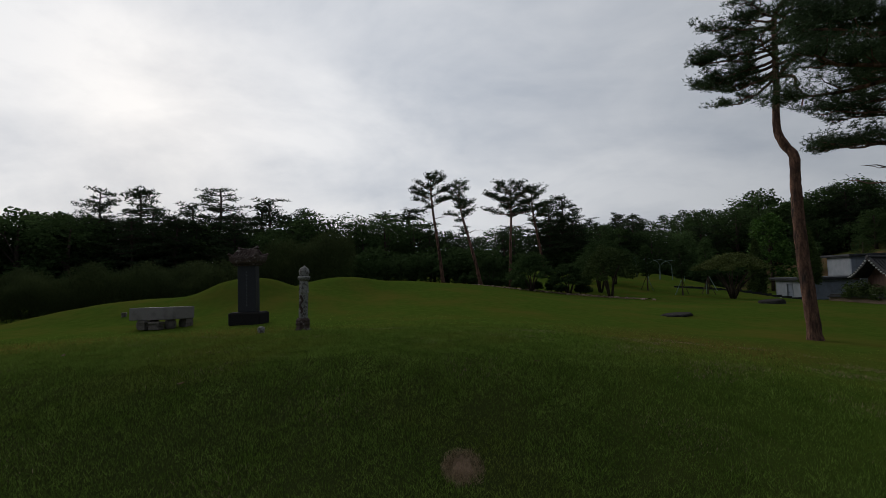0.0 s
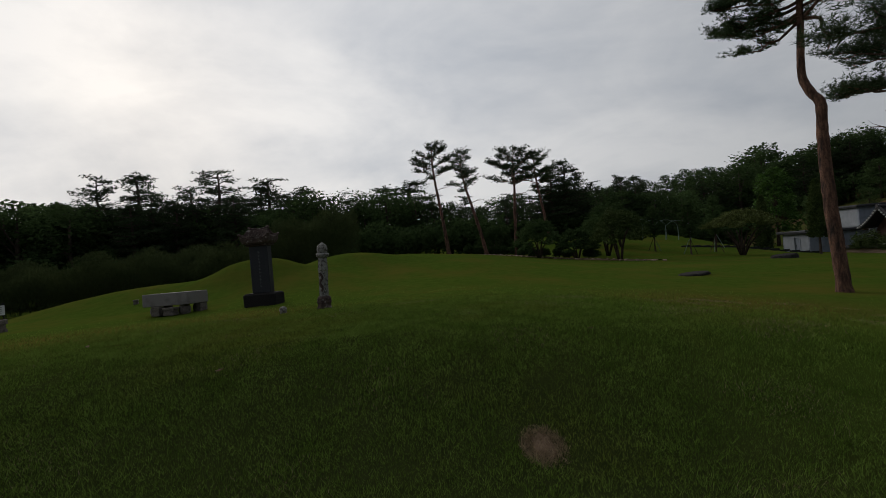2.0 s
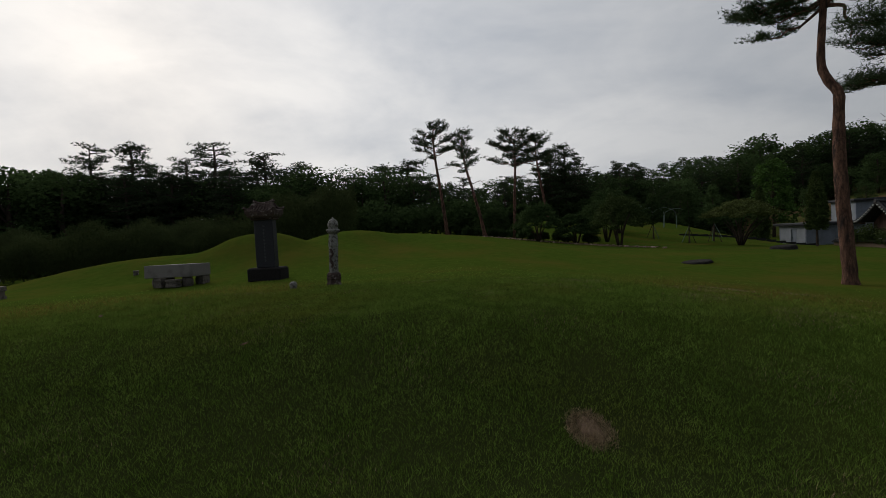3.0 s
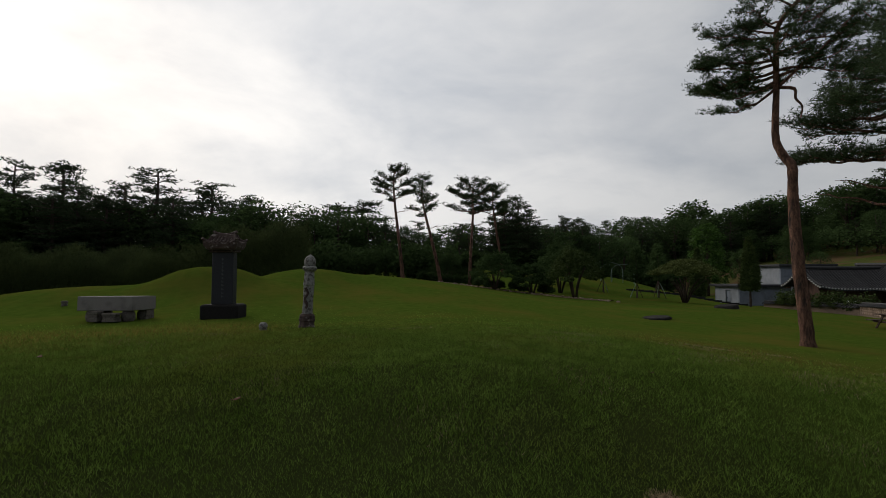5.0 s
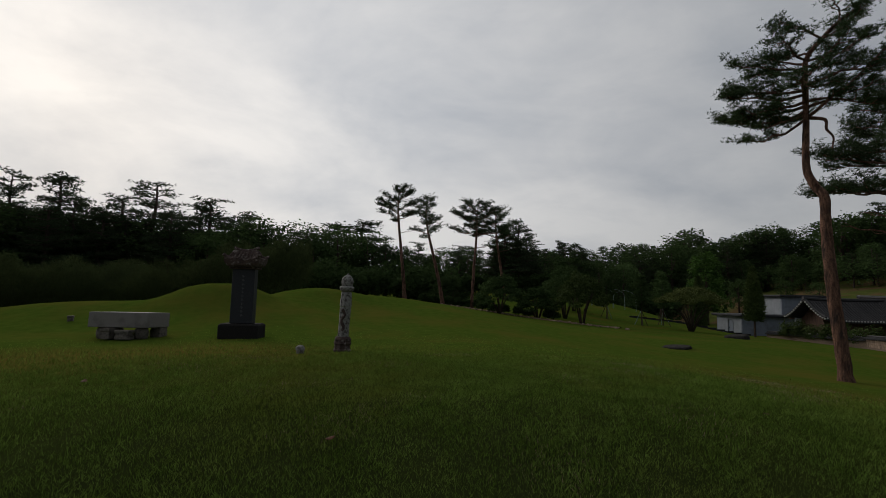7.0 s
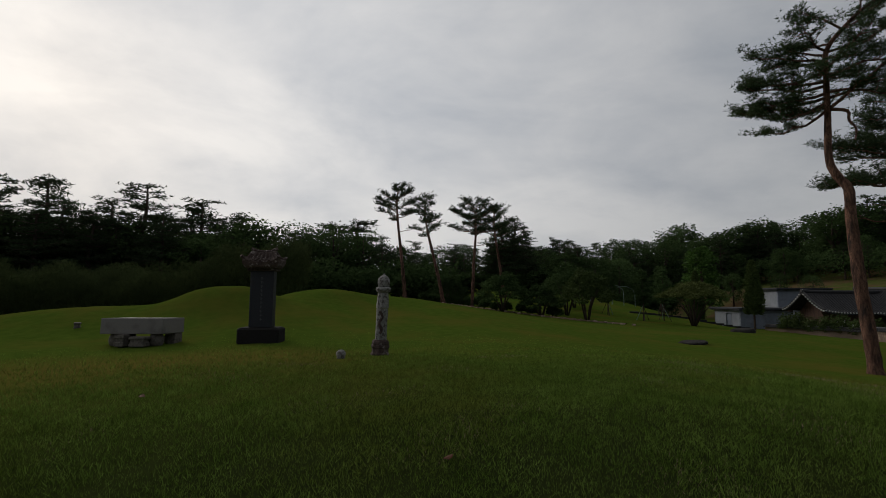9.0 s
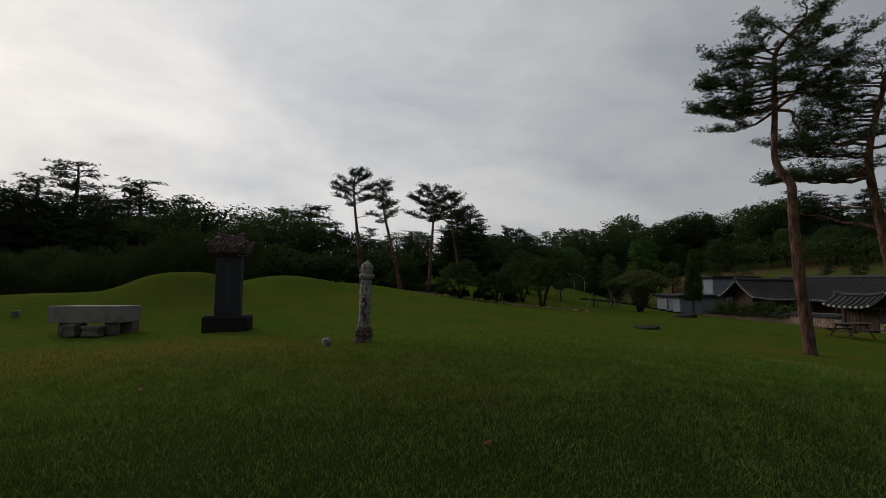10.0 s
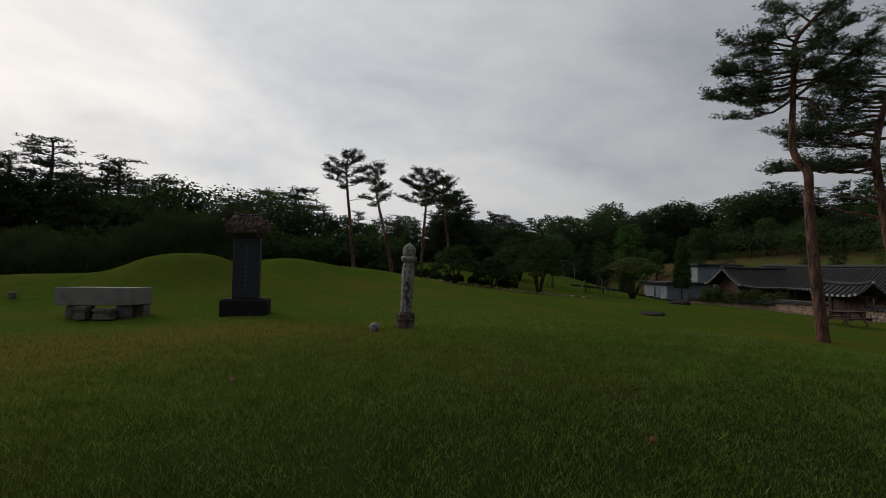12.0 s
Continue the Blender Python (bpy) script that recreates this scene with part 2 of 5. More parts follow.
def ground_h(x, y):
    """Height of the lawn: a low bank in front of the graves, two grave mounds in a berm, a slope down to the house, wooded hills behind."""
    x, y = np.asarray(x, float), np.asarray(y, float)
    w = 1 - smooth((x - 1) / 9)
    z = -0.2 + 0.64 * smooth((y - 3.3) / 3.5) * w - 0.30 * smooth((y - 8) / 8) * w
    z = z - 0.05 * np.clip(x, 0, 38)
    z = z + 0.35 * smooth((y - 16) / 10) * (1 - smooth((x - 22) / 16))
    z = z + 0.85 * np.exp(-((x + 4) / 5.0) ** 2 / 1.6 - ((y - 31) / 5.5) ** 2 / 2)
    z = z + 0.60 * np.exp(-((x + 3) / 10) ** 2 / 2 - ((y - 46) / 8) ** 2 / 2)
    r = np.hypot(x + 9.3, y - 22.8)
    z = z + 0.70 * np.exp(-(r / 1.95) ** 3.2)
    r = np.hypot((x + 6.2) / 1.15, y - 26.8)
    z = z + 0.62 * np.exp(-(r / 2.6) ** 2.4)
    z = z + 0.68 * smooth((x + 23) / 10) * (1 - smooth((x + 9) / 6)) * np.exp(-((y - 22) / 2.0) ** 2 / 2) - 0.08 * smooth((-6 - x) / 3)
    z = z - 1.2 * smooth((y - 25) / 8) * (1 - smooth((x + 18) / 10))
    z = z - 0.9 * smooth((-15 - x) / 12)
    z = z + 2.6 * smooth((y - 40) / 26) * smooth((x - 6) / 8) * (1 - smooth((x - 29) / 9))
    hill = 4.2 * smooth((x - 51.5) / 12) * smooth((y + 10) / 25) * (1 - smooth((y - 75) / 40)) + 12 * smooth((x - 54) / 72) * smooth((y + 30) / 60) + 6 * smooth((y - 85) / 60)
    return z + hill


def gz(x, y):
    return float(ground_h(x, y))


class Shape:
    """Gathers vertices and faces and becomes one mesh."""

    def __init__(self):
        self.v, self.f, self.n = [], [], 0

    def add(self, verts, faces):
        verts = np.asarray(verts, float).reshape(-1, 3)
        self.v.append(verts)
        self.f.extend(tuple(int(i) + self.n for i in f) for f in faces)
        self.n += len(verts)
        return self

    def box(self, cx, cy, z0, sx, sy, sz, rz=0.0, taper=1.0, bevel=0.0):
        c, s = math.cos(rz), math.sin(rz)
        rings = []
        b = min(bevel, sx / 3, sy / 3, sz / 3)
        for z, k, inset in ((z0, 1, b), (z0 + b, 1, 0), (z0 + sz - b, taper, 0), (z0 + sz, taper, b)) if b else ((z0, 1, 0), (z0 + sz, taper, 0)):
            hx, hy = sx / 2 * k - inset, sy / 2 * k - inset
            if b:
                e = b * 0.7
                pts = ((-hx + e, -hy), (hx - e, -hy), (hx, -hy + e), (hx, hy - e), (hx - e, hy), (-hx + e, hy), (-hx, hy - e), (-hx, -hy + e))
            else:
                pts = ((-hx, -hy), (hx, -hy), (hx, hy), (-hx, hy))
            rings.append([(cx + c * p - s * q, cy + s * p + c * q, z) for p, q in pts])
        return self.loft(rings)

    def loft(self, rings, caps=True):
        k = len(rings[0])
        faces = [(i * k + j, i * k + (j + 1) % k, (i + 1) * k + (j + 1) % k, (i + 1) * k + j) for i in range(len(rings) - 1) for j in range(k)]
        if caps:
            faces += [tuple(range(k - 1, -1, -1)), tuple(range((len(rings) - 1) * k, len(rings) * k))]
        return self.add([p for r in rings for p in r], faces)

    def lathe(self, profile, sides=16, cx=0, cy=0, turn=0.0, squash=1.0):
        rings = [[(cx + r * math.cos(turn + 2 * math.pi * j / sides), cy + squash * r * math.sin(turn + 2 * math.pi * j / sides), z) for j in range(sides)] for r, z in profile]
        return self.loft(rings)

    def tube(self, points, radii, sides=6, wobble=0.0, rng=None):
        pts = [Vector(p) for p in points]
        rings, up = [], Vector((0.31, 0.87, 0.21))
        for i, p in enumerate(pts):
            d = (pts[min(i + 1, len(pts) - 1)] - pts[max(i - 1, 0)]).normalized()
            a = d.cross(up).normalized()
            b = d.cross(a)
            ring = []
            for j in range(sides):
                t = 2 * math.pi * j / sides
                r = radii[i] * (1 + (wobble * (rng.random() - 0.5) if rng else 0))
                ring.append(p + a * (r * math.cos(t)) + b * (r * math.sin(t)))
            rings.append(ring)
        return self.loft(rings)

    def mesh(self, name, mat, shade=False):
        m = bpy.data.meshes.new(name)
        m.from_pydata(np.concatenate(self.v).tolist(), [], self.f)
        m.materials.append(mat)
        if shade:
            m.polygons.foreach_set("use_smooth", [True] * len(m.polygons))
        m.update()
        return m


def triangles(name, verts, mat):
    """A mesh of loose triangles from an array of n x 3 x 3."""
    verts = np.ascontiguousarray(verts, np.float32).reshape(-1, 3)
    m = bpy.data.meshes.new(name)
    k = len(verts)
    m.vertices.add(k)
    m.vertices.foreach_set("co", verts.ravel())
    m.loops.add(k)
    m.loops.foreach_set("vertex_index", np.arange(k, dtype=np.int32))
    m.polygons.add(k // 3)
    m.polygons.foreach_set("loop_start", np.arange(0, k, 3, dtype=np.int32))
    m.polygons.foreach_set("loop_total", np.full(k // 3, 3, dtype=np.int32))
    m.materials.append(mat)
    m.update(calc_edges=True)
    return m


def thing(name, label, category, m=None, group=""):
    ob = new(name)
    ob.empty_display_size = 0.2
    ob.matrix_world = m or Matrix()
    return tagged(ob, label, category, group)


def part(name, shape, mat, parent, label="", shade=False):
    data = shape.mesh(name, mat, shade) if isinstance(shape, Shape) else shape
    ob = new(name, data)
    ob.parent = parent
    return tagged(ob, label)


def solid(name, shape, mat, label, category, m=None, kind="", shade=False, group=""):
    ob = new(name, shape.mesh(name, mat, shade) if isinstance(shape, Shape) else shape)
    if m:
        ob.matrix_world = m
    return tagged(ob, label, category, group, kind)


def unit(v):
    return v / np.maximum(np.linalg.norm(v, axis=-1, keepdims=True), 1e-6)


def tufts(points, length, width, k, rng, lift=0.5, spread=1.0):
    """k thin triangles fanning out of every point, mostly upwards and outwards: needle tufts."""
    p = np.repeat(np.asarray(points, float), k, axis=0)
    d = rng.normal(size=p.shape) * (spread, spread, 0.6)
    d[:, 2] += lift
    d = unit(d)
    side = unit(np.cross(d, rng.normal(size=p.shape))) * width * rng.uniform(0.7, 1.3, (len(p), 1))
    tip = p + d * length * rng.uniform(0.6, 1.25, (len(p), 1))
    return np.stack([p - side, p + side, tip], axis=1)


def leaf_quads(points, size, rng, flat=0.5):
    """A folded diamond leaf (two triangles) at every point."""
    p = np.asarray(points, float)
    d = unit(rng.normal(size=p.shape) * (1, 1, flat))
    s = unit(np.cross(d, unit(rng.normal(size=p.shape) * (0.6, 0.6, 0.35) + (0, 0, 0.8))))
    z = size * rng.uniform(0.6, 1.4, (len(p), 1))
    a, b = p - d * z * 0.5, p + d * z * 0.5
    c = s * z * 0.36
    fold = np.array((0, 0, 0.12)) * z
    return np.concatenate([np.stack([a, p + c + fold, b], 1), np.stack([a, b, p - c + fold], 1)])


def pad_points(centre, rx, rz, n, rng):
    """Points of a flattened, rounded pad of foliage, denser at its top."""
    q = rng.normal(size=(n, 3))
    q = unit(q) * rng.random((n, 1)) ** 0.45
    q[:, 2] = np.where(q[:, 2] < 0, q[:, 2] * 0.35, q[:, 2])
    return np.asarray(centre) + q * (rx, rx, rz)


def bend(points, n=4):
    """A smooth polyline through the points (Catmull-Rom)."""
    p = [Vector(q) for q in points]
    p = [2 * p[0] - p[1]] + p + [2 * p[-1] - p[-2]]
    out = []
    for i in range(1, len(p) - 2):
        for j in range(n):
            t = j / n
            out.append(0.5 * (2 * p[i] + (p[i + 1] - p[i - 1]) * t + (2 * p[i - 1] - 5 * p[i] + 4 * p[i + 1] - p[i + 2]) * t * t + (3 * p[i] - p[i - 1] - 3 * p[i + 1] + p[i + 2]) * t ** 3))
    return out + [p[-2]]


def limb_line(start, azimuth, length, rise, rng, crook=0.16, n=6):
    """A crooked limb that leaves the trunk, sags and turns up at its end."""
    p, az = Vector(start), azimuth
    pts = [p.copy()]
    for i in range(n):
        f = (i + 1) / n
        az += rng.uniform(-1, 1) * crook * 2.2
        dz = rise + 0.35 * (f - 0.5) + rng.uniform(-1, 1) * crook
        p = p + Vector((math.sin(az), math.cos(az), dz)).normalized() * (length / n)
        pts.append(p.copy())
    return pts


def pine(parent, trunk, radius, limbs, seed, bark, needles, twig=0.9, pad=0.55, flat=0.16, per_pad=26, tuft_len=0.16, tuft_w=0.010, k=8, sides=8, top_pads=4, crook=0.16, twigs=True):
    """A pine: crooked trunk, limbs given as (height share, azimuth, length, rise), twigs and flat pads of needle tufts."""
    rng = np.random.default_rng(seed)
    line = bend(trunk, 5)
    n = len(line)
    radii = [radius * (1.25 - 0.25 * min(1, i / 4)) * (1 - 0.72 * i / (n - 1)) + 0.02 for i in range(n)]
    radii[0] *= 1.45
    radii[1] *= 1.12
    part("trunk", Shape().tube(line, radii, sides, 0.16, rng), bark, parent, shade=True)
    pts = []
    for share, az, length, rise in limbs:
        wood = Shape()
        i = share * (n - 1)
        a = line[int(i)].lerp(line[min(int(i) + 1, n - 1)], i - int(i))
        pl = limb_line(a, az, length, rise, rng, crook)
        r0 = min(radii[int(i)] * 0.5, 0.018 * length + 0.02)
        wood.tube(pl, [r0 * (1 - 0.8 * j / (len(pl) - 1)) for j in range(len(pl))], 5)
        count = max(3, int(length / twig * 3.6))
        for j in range(count):
            f = 0.30 + 0.70 * (j + rng.random()) / count
            q = f * (len(pl) - 1)
            b = pl[int(min(q, len(pl) - 2))].lerp(pl[int(min(q, len(pl) - 2)) + 1], min(1.0, q - int(min(q, len(pl) - 2))))
            saz = az + rng.uniform(-1.5, 1.5)
            sl = twig * rng.uniform(0.4, 1.1) * (1.15 - 0.5 * f)
            tw = limb_line(b, saz, sl, 0.30 + rng.uniform(-0.15, 0.25), rng, 0.3, 3)
            if twigs:
                wood.tube(tw, [0.016, 0.013, 0.01, 0.006], 3)
            size = pad * rng.uniform(0.6, 1.2)
            pts.append(pad_points(tw[-1], size, size * flat * 2.2, int(per_pad * (size / pad) ** 1.5), rng))
        pts.append(pad_points(pl[-1], pad * 0.9, pad * flat * 2, per_pad, rng))
        part("limb", wood, bark, parent)
    for _ in range(top_pads):
        c = line[-1] + Vector((rng.uniform(-1, 1) * pad, rng.uniform(-1, 1) * pad, rng.uniform(-0.5, 0.3) * pad))
        pts.append(pad_points(c, pad, pad * flat * 3, per_pad, rng))
    part("crown", triangles("crown", tufts(np.concatenate(pts), tuft_len, tuft_w, k, rng), needles), needles, parent)


def branchy_pine(parent, trunk, radius, limbs, seed, bark, needles, twig=0.8, pad=0.28, per_pad=24, tuft_len=0.10, tuft_w=0.007, k=8, sides=10, crook=0.3, thin=0.75, bare=()):
    """An open pine: limbs given as (height, azimuth, length, slope at the trunk, slope at the tip), crooked side branches, small clumps of needles."""
    rng = np.random.default_rng(seed)
    line = bend(trunk, 5)
    n = len(line)
    radii = [radius * (1 - thin * i / (n - 1)) + 0.02 for i in range(n)]
    radii[0] *= 1.5
    radii[1] *= 1.2
    part("trunk", Shape().tube(line, radii, sides, 0.14, rng), bark, parent, shade=True)
    pts = []
    for j, (h, az, length, slope0, slope1) in enumerate(list(limbs) + list(bare)):
        i = next((q for q in range(n - 1) if line[q + 1].z >= h), n - 2)
        f = min(1.0, max(0.0, (h - line[i].z) / max(0.01, line[i + 1].z - line[i].z)))
        p, heading, m = line[i].lerp(line[i + 1], f), az, max(5, int(length / 0.32))
        pl = [p.copy()]
        for q in range(m):
            heading = az + (heading - az) * 0.7 + rng.uniform(-1, 1) * crook * 1.5
            d = Vector((math.sin(heading), math.cos(heading), slope0 + (slope1 - slope0) * q / (m - 1) + rng.uniform(-1, 1) * crook))
            p = p + d.normalized() * (length / m)
            pl.append(p.copy())
        r0 = min(radii[i] * 0.6, 0.016 + 0.017 * length)
        wood = Shape().tube(pl, [r0 * (1 - 0.78 * q / m) for q in range(m + 1)], 6)
        if j >= len(limbs):
            for q in (m // 2, m - 2):
                wood.tube(limb_line(pl[q], az + rng.uniform(-0.9, 0.9), 0.9, 0.3, rng, 0.3, 4), [0.018, 0.015, 0.012, 0.009, 0.005], 4)
            part("dead_limb", wood, bark, parent, "bare dead limb")
            continue
        count = max(4, int(length / twig * 4.2))
        for c in range(count):
            f = 0.18 + 0.82 * (c + rng.random()) / count
            q = min(f * m, m - 0.01)
            b = pl[int(q)].lerp(pl[int(q) + 1], q - int(q))
            side = az + (1 if c % 2 else -1) * rng.uniform(0.3, 1.25)
            tw = limb_line(b, side, twig * rng.uniform(0.45, 1.15) * (1.15 - 0.45 * f), rng.uniform(0.05, 0.6), rng, 0.34, 4)
            wood.tube(tw, [r0 * 0.28 + 0.006, r0 * 0.2 + 0.006, 0.010, 0.008, 0.005], 4)
            for e, share in ((4, 1.0), (2, 0.7)):
                size = pad * share * rng.uniform(0.65, 1.25)
                pts.append(pad_points(tw[e] + Vector((0, 0, size * 0.15)), size, size * 0.85, max(4, int(per_pad * share)), rng))
        pts.append(pad_points(pl[-1], pad, pad * 0.6, per_pad, rng))
        part("limb", wood, bark, parent)
    part("crown", triangles("crown", tufts(np.concatenate(pts), tuft_len, tuft_w, k, rng), needles), needles, parent)


def broadleaf(parent, height, spread, seed, bark, leaves, lumps=26, per_lump=150, leaf=0.28, stem=0.25, low=0.25, droop=0.0):
    """A broad-leaved tree: trunk, forked limbs and a lumpy crown of single leaves."""
    rng = np.random.default_rng(seed)
    part("trunk", Shape().tube([(0, 0, -0.3), (0.1, 0.05, height * 0.2), (-0.05, 0.1, height * 0.5), (0.1, 0, height * 0.85)], [stem * 1.3, stem, stem * 0.7, stem * 0.2], 7, 0.1, rng), bark, parent, shade=True)
    pts = []
    for i in range(lumps):
        t = (i + 0.5) / lumps
        az = i * 2.4 + rng.uniform(-0.4, 0.4)
        zz = low + (1 - low) * t
        rad = spread * math.sqrt(max(0.05, 1 - ((zz - 0.45) / 0.56) ** 2)) * rng.uniform(0.45, 0.95) * 0.85
        c = np.array((math.sin(az) * rad, math.cos(az) * rad, height * zz * 0.93))
        if i % 3 == 0:
            part("limb", Shape().tube([(0, 0, height * zz * 0.55), tuple(c * (0.5, 0.5, 0.85)), tuple(c)], [stem * 0.4, stem * 0.2, 0.02], 4), bark, parent)
        size = spread * rng.uniform(0.24, 0.42)
        q = unit(rng.normal(size=(per_lump, 3))) * rng.uniform(0.35, 1.0, (per_lump, 1))
        q = q * (size, size, size * 0.75)
        if droop:
            q[:, 2] -= droop * rng.random(per_lump) ** 2 * np.hypot(q[:, 0], q[:, 1])
        pts.append(c + q)
    p = np.concatenate(pts)
    p[:, 2] = np.maximum(p[:, 2], 0.15)
    part("crown", triangles("crown", leaf_quads(p, leaf, rng), leaves), leaves, parent)


def at_ground(x, y, rz=0.0, dz=0.0, scale=1.0, tall=1.0):
    return pose(x, y, gz(x, y) + dz, 0, 0, rz) @ Matrix.Diagonal((scale, scale, scale * tall, 1))


# ---- ground ----
def axis(lo, hi, near_lo, near_hi, step, growth=1.12):
    mid = list(np.arange(near_lo, near_hi + step / 2, step))
    out, d, v = [], step, near_hi
    while v < hi:
        d *= growth
        v += d
        out.append(v)
    pre, d, v = [], step, near_lo
    while v > lo:
        d *= growth
        v -= d
        pre.append(v)
    return np.array(pre[::-1] + mid + out)


gx, gy = axis(-1500, 1500, -22, 28, 0.35), axis(-1500, 1500, -3, 40, 0.35)
GX, GY = np.meshgrid(gx, gy)
fade = np.exp(-(np.hypot(GX, GY - 15) / 200) ** 2)
GZ = ground_h(GX, GY)
rough_rng = np.random.default_rng(5)
GZ = GZ + rough_rng.normal(0, 0.006, GZ.shape) * fade
nx, ny = len(gx), len(gy)
gm = bpy.data.meshes.new("ground")
idx = np.arange(nx * ny).reshape(ny, nx)
quads = np.stack([idx[:-1, :-1], idx[:-1, 1:], idx[1:, 1:], idx[1:, :-1]], -1).reshape(-1, 4)
gm.from_pydata(np.stack([GX, GY, GZ], -1).reshape(-1, 3).tolist(), [], quads.tolist())
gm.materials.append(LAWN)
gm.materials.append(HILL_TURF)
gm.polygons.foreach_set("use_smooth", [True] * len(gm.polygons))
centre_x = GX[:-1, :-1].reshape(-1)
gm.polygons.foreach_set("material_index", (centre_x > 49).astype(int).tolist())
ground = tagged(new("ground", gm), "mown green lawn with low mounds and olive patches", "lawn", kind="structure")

PATCH = (0.13, 4.03)


def blades(name, count, x0, x1, y0, y1, tall, wide, seed, mat, keep=None):
    rng = np.random.default_rng(seed)
    x, y = rng.uniform(x0, x1, count), rng.uniform(y0, y1, count)
    if keep:
        ok = keep(x, y, rng)
        x, y = x[ok], y[ok]
    clump = 0.9 + 0.16 * np.sin(x * 9.1 + 1.7 * np.sin(y * 7.3)) * np.sin(y * 8.3 + 2.1 * np.sin(x * 6.7)) + 0.12 * np.sin(x * 21 + 3 * np.sin(y * 17)) * np.sin(y * 23 + x * 5)
    p = np.stack([x, y, ground_h(x, y) - 0.006], 1)
    h = tall * clump * rng.uniform(0.6, 1.35, len(x))
    lean = rng.normal(0, 0.55, (len(x), 2)) * h[:, None]
    az = rng.uniform(0, 2 * math.pi, len(x))
    s = np.stack([np.cos(az), np.sin(az), np.zeros(len(x))], 1) * (wide * rng.uniform(0.7, 1.3, len(x)))[:, None]
    tip = p + np.concatenate([lean, h[:, None]], 1)
    return solid(name, triangles(name, np.stack([p - s, p + s, tip], 1), mat), mat, "short green lawn grass blades", "grass", kind="stuff")


def off_patch(x, y, rng):
    d = np.hypot((x - PATCH[0]) / 0.18, (y - PATCH[1]) / 0.27)
    return d > 0.80 + 0.3 * rng.random(len(x))


def thinning(x, y, rng):
    far = np.hypot(x + 2.5, y - 2) / 17
    return rng.random(len(x)) > far ** 1.5


def near_lawn(x, y, rng):
    return off_patch(x, y, rng) & (rng.random(len(x)) > smooth((np.hypot(x + 2.4, y - 2.6) - 4.0) / 6.0))


blades("grass", 1150000, -12, 7.5, 1.2, 12, 0.044, 0.0027, 11, GRASS, near_lawn)
blades("grass", 200000, -18, 15, 5, 19, 0.045, 0.006, 12, GRASS, thinning)
bare = Shape()
ring_r = random.Random(8)
rim = [(PATCH[0] + 0.10 * ring_r.uniform(0.75, 1.15) * math.cos(a), PATCH[1] + 0.17 * ring_r.uniform(0.8, 1.15) * math.sin(a)) for a in np.linspace(0, 2 * math.pi, 25)[:-1]]
bare.add([(PATCH[0], PATCH[1], gz(*PATCH) + 0.014)] + [(x, y, gz(x, y) + 0.006) for x, y in rim], [(0, 1 + k, 1 + (k + 1) % 24) for k in range(24)])
solid("bare_patch", bare, SOIL, "bare dry patch of earth in the lawn", "bare patch", kind="structure")
blades("dry_grass", 170000, -6, 8, 2.5, 11, 0.040, 0.0026, 14, STRAW,
       lambda x, y, r: (np.sin(x * 1.9 + 1.3 * np.sin(y * 1.4)) * np.sin(y * 2.3 + np.sin(x * 1.1)) + 0.35 * smooth((x + 1) / 5) > 0.35 + 0.8 * r.random(len(x))) & (r.random(len(x)) > 0.55))["label"] = "thin dead straw-coloured blades among the lawn grass"
blades("dry_grass", 14000, PATCH[0] - 0.35, PATCH[0] + 0.35, PATCH[1] - 0.42, PATCH[1] + 0.42, 0.034, 0.003, 13, STRAW, lambda x, y, r: ~off_patch(x, y, r))["label"] = "withered straw-coloured grass patch in the lawn"


# ---- grave stones ----
def pillar(m):
    t = thing("stone_grave_post", "weathered octagonal granite grave post with a lotus-bud finial", "stone post", m)
    part("base", Shape().lathe([(0.185, -0.05), (0.185, 0.03), (0.165, 0.06), (0.165, 0.13), (0.185, 0.16), (0.18, 0.20)], 8, turn=0.39), CARVED_STONE, t, "dark stained stone base")
    part("base_moulding", Shape().lathe([(0.16, 0.20), (0.172, 0.225), (0.168, 0.26), (0.14, 0.30)], 8, turn=0.39), CARVED_STONE, t)
    part("shaft", Shape().lathe([(0.112, 0.298), (0.115, 0.32), (0.112, 0.60), (0.116, 0.89), (0.112, 0.905)], 8, turn=0.39), GRANITE_OLD, t)
    part("upper_shaft", Shape().lathe([(0.122, 0.912), (0.125, 0.94), (0.117, 1.06), (0.106, 1.20), (0.096, 1.215)], 8, turn=0.39), GRANITE_OLD, t, "carved upper block of the shaft")
    part("collar", Shape().lathe([(0.10, 1.213), (0.142, 1.25), (0.153, 1.285), (0.150, 1.32), (0.11, 1.335)], 16), GRANITE_OLD, t, shade=True)
    part("finial", Shape().lathe([(0.105, 1.335), (0.115, 1.35), (0.122, 1.40), (0.125, 1.44), (0.11, 1.50), (0.07, 1.545), (0.03, 1.57), (0.006, 1.60)], 16), GRANITE_OLD, t, "round lotus-bud finial with a pointed tip", shade=True)
    # carved beast climbing the shaft: a knotted ridge
    rng = np.random.default_rng(3)
    path = [(-0.050 + 0.03 * math.sin(i * 1.3), -0.108, 0.42 + i * 0.055) for i in range(9)]
    part("carving", Shape().tube(path, [0.024 + 0.014 * rng.random() for _ in path], 6), CARVED_STONE, t, "climbing carved relief")
    return t


pillar(at_ground(-3.43, 11.66, 12) @ pose(0, 0, 0, 0, 2.3, 0))


